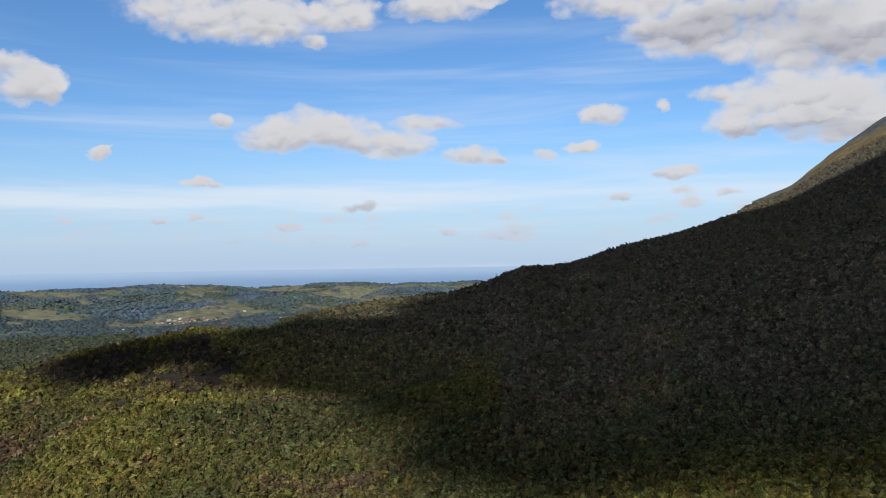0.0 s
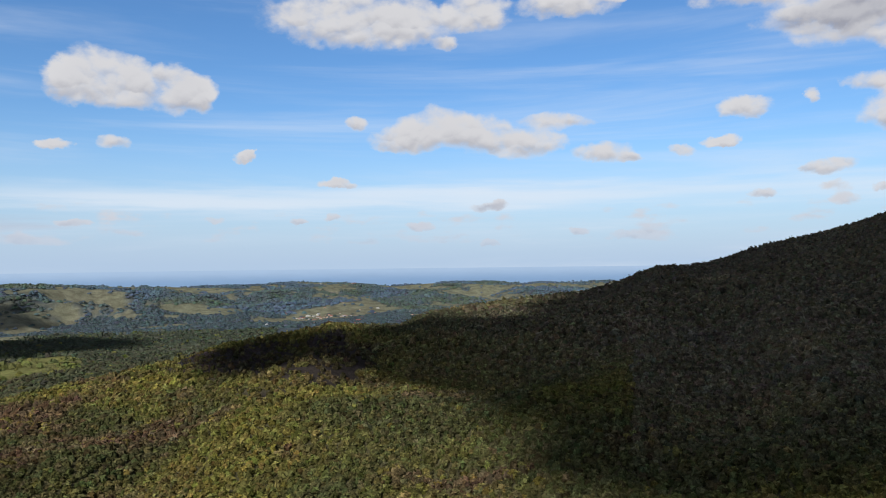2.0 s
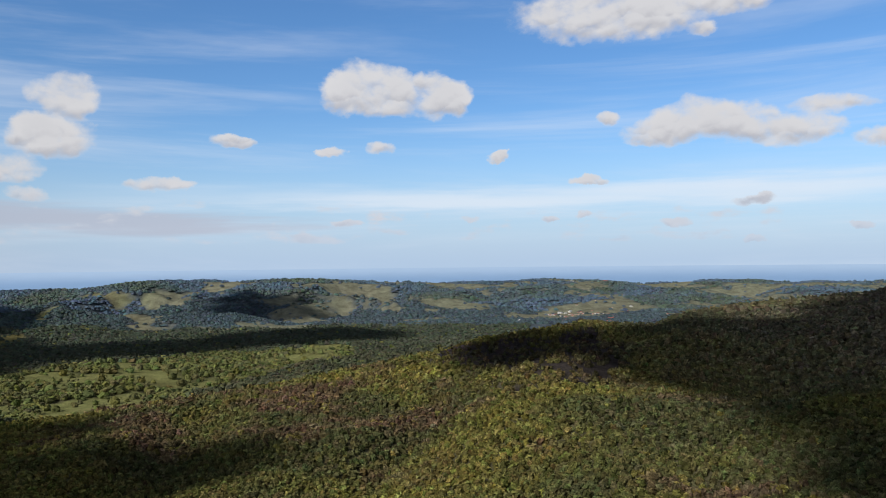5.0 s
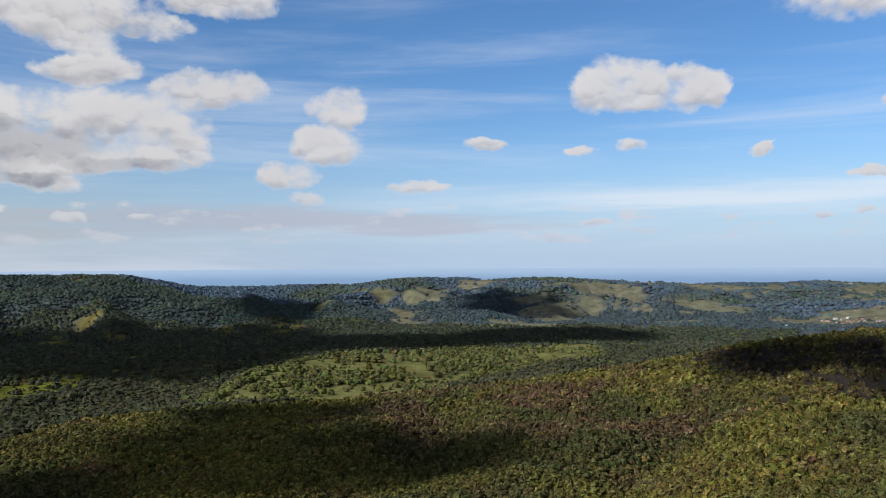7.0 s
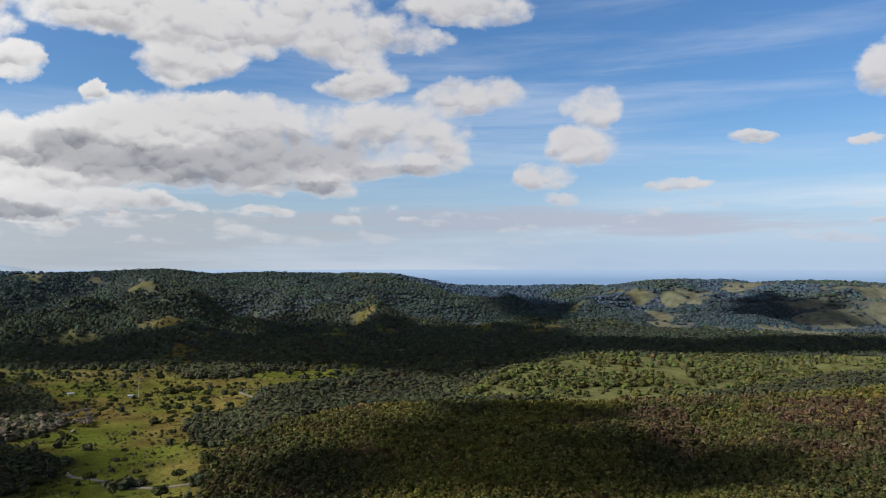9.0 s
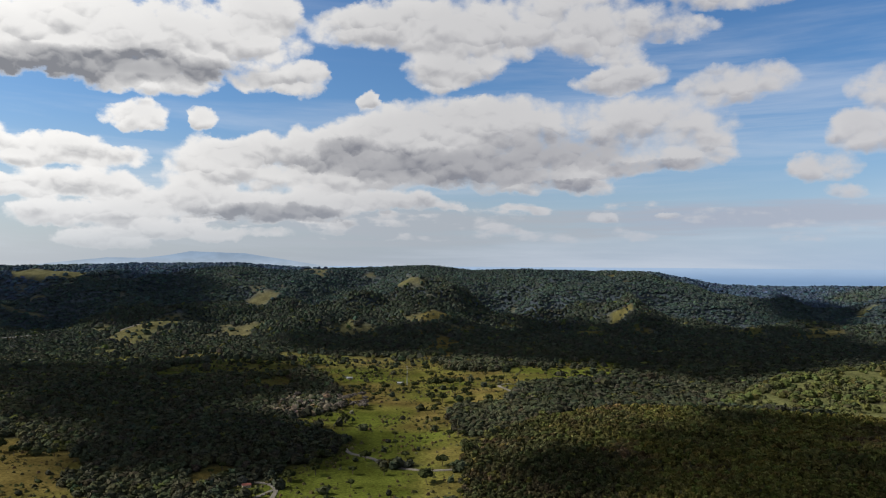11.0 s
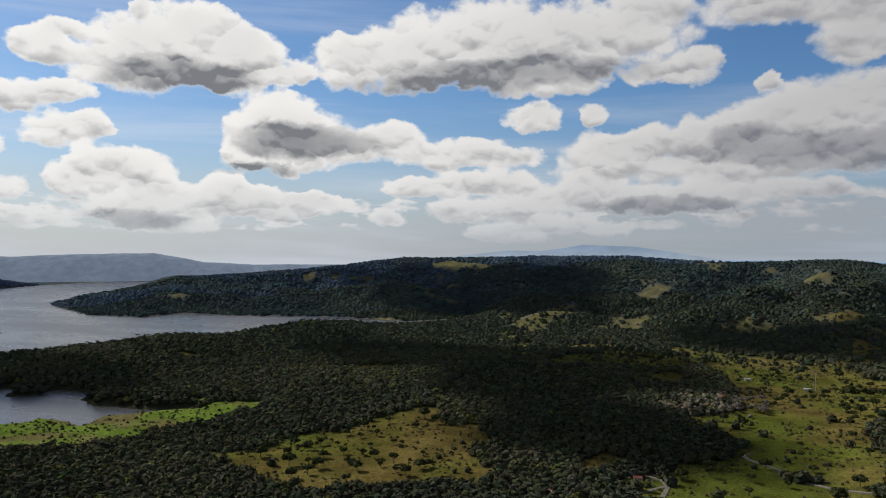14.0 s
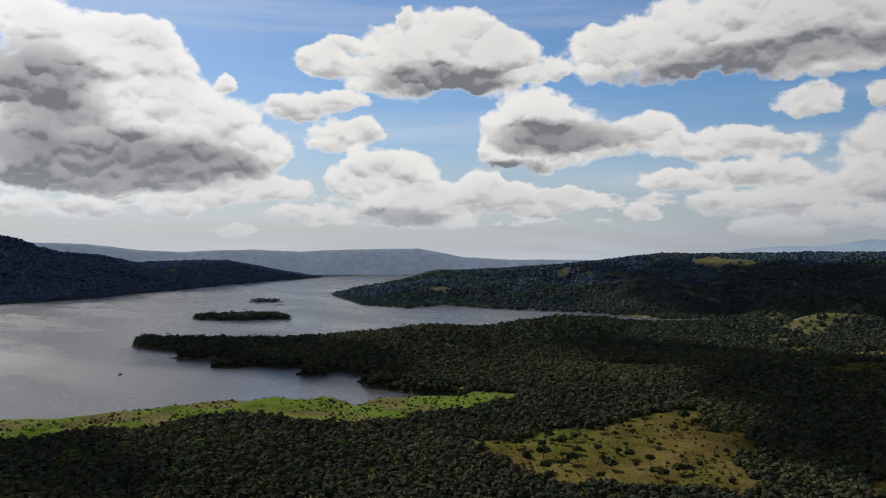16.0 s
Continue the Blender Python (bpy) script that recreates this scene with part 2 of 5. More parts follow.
        return thick, n.math("DIVIDE", parts[1], n.math("ADD", parts[2], 0.02))

    lobes = [("clouds_northeast", SKY_NORTHEAST), ("clouds_north", SKY_NORTH), ("clouds_north_by_west", SKY_NORTH_BY_WEST), ("clouds_northwest", SKY_NORTHWEST), ("clouds_west_by_north", SKY_WEST_BY_NORTH), ("clouds_west", SKY_WEST), ("clouds_west_high", SKY_WEST_HIGH), ("clouds_west_by_south", SKY_WEST_BY_SOUTH), ("clouds_southwest", SKY_SOUTHWEST)]
    stir = n.add("ShaderNodeTexNoise", {"Vector": flat, "Scale": 9.0, "Detail": 2.0, "Roughness": 0.5}).outputs["Color"]
    curl = n.add("ShaderNodeTexNoise", {"Vector": flat, "Scale": 34.0, "Detail": 5.0, "Roughness": 0.60}).outputs["Color"]
    bent = n.vec("ADD", place, n.vec("MULTIPLY", n.vec("SUBTRACT", stir, (0.5, 0.5, 0.5)), (2.6, 1.2, 0.0)))
    bent = n.vec("ADD", bent, n.vec("MULTIPLY", n.vec("SUBTRACT", curl, (0.5, 0.5, 0.5)), (1.9, 1.2, 0.0)))
    body, rise = heaped(lobes, bent)
    under = heaped([("undersides", UNDERSIDES)], bent)[0]

    def swell(where):
        return n.math("MULTIPLY", n.math("SUBTRACT", n.noise(where, 11.0, 3.0, 0.5), 0.5), 0.55)

    def billow(where):
        """Rounded heads with sharp creases between them."""
        a = n.math("ABSOLUTE", n.math("SUBTRACT", n.noise(where, 17.0, 2.0, 0.5), 0.5))
        b = n.math("ABSOLUTE", n.math("SUBTRACT", n.noise(where, 44.0, 3.0, 0.55), 0.5))
        return n.math("SUBTRACT", n.math("ADD", n.math("MULTIPLY", a, 2.2), n.math("MULTIPLY", b, 0.45)), 0.24)

    def heads(wide, tall, soft):
        """Round heads crowding one another: how far out each bulges, and how high on it."""
        spot = n.vec("MULTIPLY", bent, (1 / wide, 1 / tall, 0.0))
        cell = n.add("ShaderNodeTexVoronoi", {"Vector": spot, "Scale": 1.0, "Smoothness": soft, "Randomness": 1.0}, voronoi_dimensions="2D", feature="SMOOTH_F1")
        up = n.vec("DOT_PRODUCT", n.vec("SUBTRACT", spot, cell.outputs["Position"]), (0.0, 1.0, 0.0))
        return n.math("SUBTRACT", 0.45, cell.outputs["Distance"]), up

    bulge, crown = heads(3.2, 2.2, 0.45)
    bulge_small, crown_small = heads(1.4, 1.0, 0.35)
    above = n.vec("ADD", flat, (0.0, 0.0, 0.0125))
    big, puff = swell(flat), billow(flat)
    big_up, puff_up = swell(above), billow(above)
    fine = n.noise(flat, 60.0, 5.0, 0.6)
    # low distant heaps towards the south, scattered ones beyond the named clouds
    low_heaps = n.math("MULTIPLY", n.math("SUBTRACT", n.noise(n.vec("MULTIPLY", way, (1, 1, 3.2)), 15.0, 4.0, 0.5), 0.50), 5.0)
    window = n.math("MULTIPLY", n.math("MULTIPLY", n.step(height, 0.6, 1.6), n.step(height, 6.5, 3.5)), n.step(bearing, 60.0, 100.0, 0.90, 1.0))
    low_heaps = n.math("ADD", low_heaps, n.math("MULTIPLY", n.math("SUBTRACT", window, 1.0), 3.0))
    rest = n.math("MULTIPLY", n.math("SUBTRACT", n.noise(flat, 4.0, 5.0, 0.55), 0.37), 5.0)
    away = n.math("MAXIMUM", n.step(height, 20.0, 27.0), n.math("MAXIMUM", n.step(bearing, 166.0, 174.0), n.step(bearing, -33.0, -40.0)))
    rest = n.math("ADD", n.math("MULTIPLY", n.math("SUBTRACT", away, 1.0), 3.0), rest)
    south = n.step(bearing, 50.0, 130.0)
    body = n.math("MAXIMUM", body, n.math("MAXIMUM", rest, low_heaps))
    thick = n.math("ADD", n.math("ADD", body, big), n.math("MULTIPLY", puff, 0.5))
    thick = n.math("ADD", thick, n.math("ADD", n.math("MULTIPLY", bulge, 0.55), n.math("MULTIPLY", bulge_small, 0.35)))
    relief = n.math("SUBTRACT", n.math("ADD", big_up, puff_up), n.math("ADD", big, puff))
    relief = n.math("SUBTRACT", n.math("MULTIPLY", relief, 0.6), n.math("MULTIPLY", rise, 0.40))
    relief = n.math("SUBTRACT", relief, n.math("ADD", n.math("MULTIPLY", crown, 0.32), n.math("MULTIPLY", crown_small, 0.20)))
    thick = n.math("ADD", thick, n.math("MULTIPLY", n.math("SUBTRACT", fine, 0.5), 0.75))
    cover = n.add("ShaderNodeMapRange", {"Value": thick, "From Min": n.step(south, 0.0, 1.0, -0.12, -0.06), "From Max": n.step(south, 0.0, 1.0, 0.80, 0.42)}, interpolation_type="SMOOTHSTEP").outputs[0]
    cover = n.math("MULTIPLY", cover, n.step(height, 0.0, 2.8, 0.40, 1.0))
    lower = n.step(relief, -0.10, 0.52)
    deep = n.math("MULTIPLY", n.step(body, 0.45, 1.0), n.step(south, 0.0, 1.0, 0.12, 0.20))
    dark = n.step(n.math("ADD", under, n.math("ADD", n.math("MULTIPLY", big, 1.0), n.math("SUBTRACT", n.math("MULTIPLY", puff, 0.3), n.math("MULTIPLY", crown, 0.22)))), -0.75, 1.25)
    grey = n.math("ADD", n.math("MULTIPLY", lower, n.step(thick, 0.0, 0.6, 0.25, 0.56)), n.math("ADD", deep, n.math("MULTIPLY", dark, n.step(south, 0.0, 1.0, 0.50, 0.82))))
    grey = n.math("MULTIPLY", grey, n.step(thick, -0.1, 0.5, 0.2, 1.0))
    grey = n.math("ADD", grey, n.step(height, 22.0, 34.0, 0.0, 0.5), clamp=True)
    white = n.mix(south, (0.68, 0.68, 0.705), (0.98, 0.965, 0.94))
    white = n.mix(n.step(bearing, 135.0, 165.0), white, (1.10, 1.10, 1.10))
    cloud = n.mix(grey, white, n.mix(south, (0.34, 0.35, 0.41), (0.22, 0.228, 0.25)))
    # clouds above the view are darkened to weaken the fill light below
    cloud = n.mix(n.step(height, 25.0, 36.0), cloud, n.mix(1.0, cloud, (0.42, 0.42, 0.44), "MULTIPLY"))
    cloud = n.mix(n.step(height, 0.0, 7.0, 0.5, 0.0), cloud, n.mix(1.0, haze, n.mix(south, (1.0, 0.96, 0.95), (1.08, 1.06, 1.04)), "MULTIPLY"))
    colour = n.mix(cover, colour, cloud)
    # the sky brightens towards the sun
    gain = n.math("MULTIPLY", n.step(bearing, 40.0, 75.0, 1.0, 0.91), n.step(bearing, 80.0, 130.0, 1.0, 1.32))
    back = n.add("ShaderNodeBackground", {"Color": colour, "Strength": gain})
    n.add("ShaderNodeOutputWorld", [back.outputs[0]])


build_sky()

# ---------------- the lie of the land ----------------
# rings of knots: bearing, distance, height of the ground
NEAR = [(-180, 600, 5), (-120, 350, 60), (-60, 330, 74), (-30, 360, 65), (0, 400, 55), (20, 450, 43), (35, 480, 33), (50, 500, 25),
        (62, 520, 20), (75, 540, 15), (85, 545, 11), (100, 545, 9), (130, 560, 7), (162, 600, 6), (180, 600, 5)]
APRON = [(-180, 700, 5.5), (-120, 1200, 330), (-60, 1500, 330), (-34, 1500, 285), (-30, 1480, 268), (-24.5, 1450, 222), (-21, 1350, 186), (-12, 1080, 128), (-3, 860, 98),
         (4, 820, 80), (12, 800, 68), (20, 770, 62), (32, 740, 39), (47, 690, 26), (63, 680, 20), (77, 640, 18), (86, 600, 10), (162, 650, 6.5), (180, 700, 5.5)]
VOLCANO = [(-180, 800, 6), (-150, 1500, 60), (-100, 2600, 900), (-60, 2600, 920), (-45, 2500, 700), (-34, 2330, 600), (-30, 2300, 534), (-27, 2250, 446), (-24.5, 2200, 362),
           (-22, 2150, 321), (-21, 1900, 276), (-17, 1800, 230), (-12.3, 1700, 196), (-9.4, 1600, 168), (-8.2, 1450, 163),
           (-5.9, 1400, 164), (-3.6, 1350, 143), (-0.6, 1300, 121)]
SPUR = [(3.6, 1250, 111), (7.8, 1200, 105), (11.1, 1150, 93), (13, 1130, 79), (15.9, 1100, 84), (18, 1100, 86), (20.4, 1080, 80),
        (25.5, 1050, 68), (28, 1020, 57), (32, 1000, 45), (36, 950, 39), (40.4, 900, 33), (47, 880, 27), (55, 860, 19), (63, 840, 21),
        (71.6, 800, 24), (77.4, 740, 21), (81.3, 660, 16), (86, 640, 10), (110, 700, 9), (162, 700, 7), (180, 800, 6)]
HOLLOW = [(-180, 900, 6), (-150, 1800, 60), (-60, 3200, 700), (-30, 2600, 420), (-20, 2200, 180), (0, 1500, 60), (13, 1260, 55), (25, 1180, 40),
          (32, 1150, 15), (47, 1020, 8), (56, 1000, 8), (63, 960, 8), (72, 900, 8), (82, 800, 8), (110, 900, 8), (180, 900, 6)]
SECOND = [(-180, 1000, 6), (-60, 3400, 600), (-20, 2500, 100), (0, 1900, 25), (25, 1650, 6), (30, 1500, 3), (36, 1500, 20), (42, 1450, 12),
          (48.6, 1400, 13), (52.5, 1350, 18), (56.6, 1250, 18), (62.4, 1100, 11), (67, 1030, 7), (82, 1000, 7), (110, 1050, 8), (180, 1050, 6)]
VALLEY = [(-180, 1400, 6), (-60, 3700, 500), (-20, 2700, 60), (0, 2100, 12), (25, 1850, 6), (36, 1750, 5), (48, 1620, 5), (60, 1450, 6),
          (75, 1300, 8), (95, 1300, 9), (106, 1300, 8), (112, 1400, 2), (120, 1450, 2), (140, 1500, 6), (180, 1700, 6)]
FOOT = [(-180, 2200, 10), (-60, 3900, 400), (-20, 2900, 30), (0, 2500, 14), (25, 2250, 12), (36, 2090, 12), (48, 1900, 12), (61, 1690, 12),
        (73, 1530, 13), (85, 1510, 13), (95, 1500, 13), (105, 1800, 12), (110, 1850, 6), (115, 1950, 4), (125, 2120, 4), (138, 2300, 2), (141, 2700, 2), (162, 2560, 4), (180, 2600, 8)]
CREST = [(-180, 3300, 230), (-60, 4300, 300), (-10, 4000, 75), (-3, 4000, 71), (3.6, 4000, 63), (8.6, 3900, 73), (14, 3800, 59), (17, 3700, 76), (20.5, 3700, 87),
         (23.5, 3600, 79), (28, 3500, 78), (33.7, 3300, 93), (38.7, 3200, 105), (43, 3200, 104), (46.8, 3150, 111), (50.6, 3100, 105),
         (53.3, 3050, 86), (61.6, 3000, 85), (64.9, 2800, 95), (67, 2650, 116), (69.1, 2550, 135), (75, 2450, 142), (78.2, 2400, 144),
         (82.3, 2400, 140), (85.7, 2400, 156), (91, 2450, 147), (95.5, 2550, 148)]
CREST_SOUTH = [(100, 2600, 160), (106.6, 2750, 157), (112.3, 2850, 147), (116, 2900, 145), (118.5, 2900, 132), (122, 2900, 109), (127, 2900, 88),
               (130.2, 2850, 78), (132.2, 2800, 77), (134.2, 2750, 53), (138.7, 2700, 17), (140.3, 2720, -16), (141, 4200, -4), (143.7, 4150, 34),
               (147.7, 4000, 90), (150.4, 3900, 92), (153.7, 3700, 84), (155.9, 3600, 118), (158.6, 3500, 136), (160.6, 3500, 181), (163, 3500, 220), (180, 3300, 230)]
LAKE = [(-778, -2380), (-1041, -2443), (-1452, -2674), (-2057, -3015), (-2591, -3205), (-2965, -3286), (-3276, -3135), (-2525, -2600),
        (-2164, -2397), (-1740, -2090), (-1510, -1673), (-1519, -1496), (-1661, -1498), (-1685, -1308), (-1743, -1124), (-1763, -1033),
        (-1723, -797), (-1686, -740), (-1602, -790), (-1600, -940), (-1560, -1040), (-1260, -1010), (-1150, -1070), (-985, -1090), (-890, -1110),
        (-790, -1170),
        (-661, -1339), (-614, -1257), (-633, -1195), (-639, -1112), (-592, -1093), (-616, -1049), (-648, -1022), (-587, -972), (-606, -944), (-638, -937),
        (-656, -889), (-689, -874), (-633, -830), (-663, -817), (-692, -819), (-698, -778), (-686, -740), (-656, -747), (-632, -693), (-647, -660),
        (-647, -623), (-669, -579), (-654, -566), (-622, -598), (-586, -624), (-551, -618), (-561, -652), (-554, -688), (-532, -675), (-517, -716),
        (-488, -716), (-450, -733), (-414, -748), (-369, -755), (0, -950), (200, -1300),
        (150, -2100), (-400, -2300)]
# knolls: bearing, distance, height, breadth
KNOLLS = [(122.5, 1470, 32, 108), (132, 1310, 26, 120), (137.5, 1220, 12, 100), (146, 1300, 6, 60), (104.8, 1760, 30, 85), (100, 720, 6, 90)]
# ravines on the slope: from, to, depth, breadth
RAVINES = [(-372, 731, -268, 385, 16, 34), (-120, 900, -60, 400, 12, 40), (-560, 560, -390, 300, 13, 36), (200, 1100, 60, 420, 14, 45), (420, 1250, 190, 420, 14, 45)]
GRAIN = np.random.RandomState(7).rand(256, 256)


def value_noise(x, y):
    xi, yi = np.floor(x).astype(int), np.floor(y).astype(int)
    u, v = x - xi, y - yi
    u, v = u * u * (3 - 2 * u), v * v * (3 - 2 * v)
    g = lambda a, b: GRAIN[a % 256, b % 256]
    return (g(xi, yi) * (1 - u) + g(xi + 1, yi) * u) * (1 - v) + (g(xi, yi + 1) * (1 - u) + g(xi + 1, yi + 1) * u) * v


def fbm(x, y, size, octaves=4):
    total, gain, sum_gain = 0, 1.0, 0.0
    for i in range(octaves):
        total = total + gain * value_noise(x / size + 17.3 * i, y / size + 5.1 * i)
        sum_gain += gain
        size, gain = size / 2.03, gain * 0.5
    return total / sum_gain - 0.5


def polar(x, y):
    return np.degrees(np.arctan2(-x, y)), np.hypot(x, y)


def at(bearing, distance):
    b = np.radians(bearing)
    return -distance * np.sin(b), distance * np.cos(b)


def ring(knots, bearing):
    k = np.array(knots, float)
    return np.interp(bearing, k[:, 0], k[:, 1]), np.interp(bearing, k[:, 0], k[:, 2])


def lake_side(x, y):
    """Metres from the shore: more than nought on land."""
    pts = np.array(LAKE, float)
    best, inside = np.full(x.shape, 1e9), np.zeros(x.shape, bool)
    for (ax, ay), (bx, by) in zip(pts, np.roll(pts, -1, 0)):
        dx, dy = bx - ax, by - ay
        t = np.clip(((x - ax) * dx + (y - ay) * dy) / (dx * dx + dy * dy), 0, 1)
        best = np.minimum(best, np.hypot(x - ax - t * dx, y - ay - t * dy))
        inside ^= ((ay > y) != (by > y)) & (x < (y - ay) * dx / (dy if dy else 1e-9) + ax)
    d = np.where(inside, -best, best)
    # the islands
    for cx, cy, turn, a, b in ((-1035, -1570, 146, 112, 62), (-1385, -1970, 145, 55, 26), (-1340, -1830, 143, 16, 10), (-1085, -1490, 146, 34, 14)):
        c, s = math.cos(radians(turn)), math.sin(radians(turn))
        u, v = (x - cx) * c + (y - cy) * s, -(x - cx) * s + (y - cy) * c
        d = np.maximum(d, (1 - np.hypot(u / a, v / b)) * b)
    return d + np.where(np.hypot(x + 420, y + 740) < 260, 45, 9) * fbm(x, y, 60, 4)


RINGS = (NEAR, APRON, VOLCANO + SPUR, HOLLOW, SECOND, VALLEY, FOOT, CREST + CREST_SOUTH)


def land(x, y, shore=None):
    """The height of the ground."""
    b, r = polar(x, y)
    last_r, last_z = np.zeros_like(r), np.full_like(r, 35.0)
    z = np.full_like(r, 35.0)
    for knots in RINGS:
        rk, zk = ring(knots, b)
        t = np.clip((r - last_r) / np.maximum(rk - last_r, 1.0), 0, 1)
        z = np.where(r > last_r, last_z + (zk - last_z) * t, z)
        last_r, last_z = rk, zk
    over = np.clip((r - last_r) / 500, 0, 1)
    z = np.where(r > last_r, last_z - 45 * over * over * (3 - 2 * over), z)
    # gullies on the hills, swells on the slopes
    foot_r, crest_r = ring(FOOT, b)[0], last_r
    u = np.clip((r - foot_r) / np.maximum(crest_r - foot_r, 1), 0, 1.3)
    hills = np.where(r > foot_r, np.sin(np.pi * np.clip(u, 0, 1)), 0)
    ridged = 1 - 2 * np.abs(fbm(x, y, 380, 4)) * 2
    z = z + hills * (85 * (ridged - 0.72) + 34 * fbm(x, y, 190, 3)) * np.clip(last_z / 120, 0.2, 1)
    z = z + np.where(r > foot_r, 5, 3) * fbm(x, y, 70, 3) + 5 * fbm(x, y, 210, 2) * np.clip(r / 800, 0, 1)
    flank_z = np.clip((25 - b) / 30, 0, 1) * np.clip((r - 400) / 300, 0, 1) * np.clip((1900 - r) / 300, 0, 1)
    z = z + flank_z * 14 * fbm(x, y, 160, 3)
    spur_z = np.clip((88 - b) / 8, 0, 1) * np.clip((b + 40) / 10, 0, 1) * np.clip((r - 300) / 150, 0, 1) * np.clip((1300 - r) / 200, 0, 1)
    spur_r = ring(VOLCANO + SPUR, b)[0]
    z = z + spur_z * (1 - np.exp(-((r - spur_r) / 110) ** 2)) * 30 * fbm(x + 900, y, 150, 3)
    for ax, ay, bx, by, deep, wide in RAVINES:
        t = np.clip(((x - ax) * (bx - ax) + (y - ay) * (by - ay)) / ((bx - ax) ** 2 + (by - ay) ** 2), 0, 1)
        away = np.hypot(x - ax - t * (bx - ax), y - ay - t * (by - ay)) + 26 * fbm(x, y, 60, 3)
        z = z - deep * np.sin(np.pi * np.clip(0.12 + 0.8 * t, 0, 1)) * np.exp(-(away / wide) ** 2)
    for kb, kr, kh, kw in KNOLLS:
        kx, ky = at(kb, kr)
        z = z + kh * np.exp(-((x - kx) ** 2 + (y - ky) ** 2) / (kw * kw))
    d = lake_side(x, y) if shore is None else shore
    return np.where(d > 0, np.minimum(np.maximum(z, 1.2), 0.3 + 0.5 * d), np.maximum(-4.0, 0.25 * d))


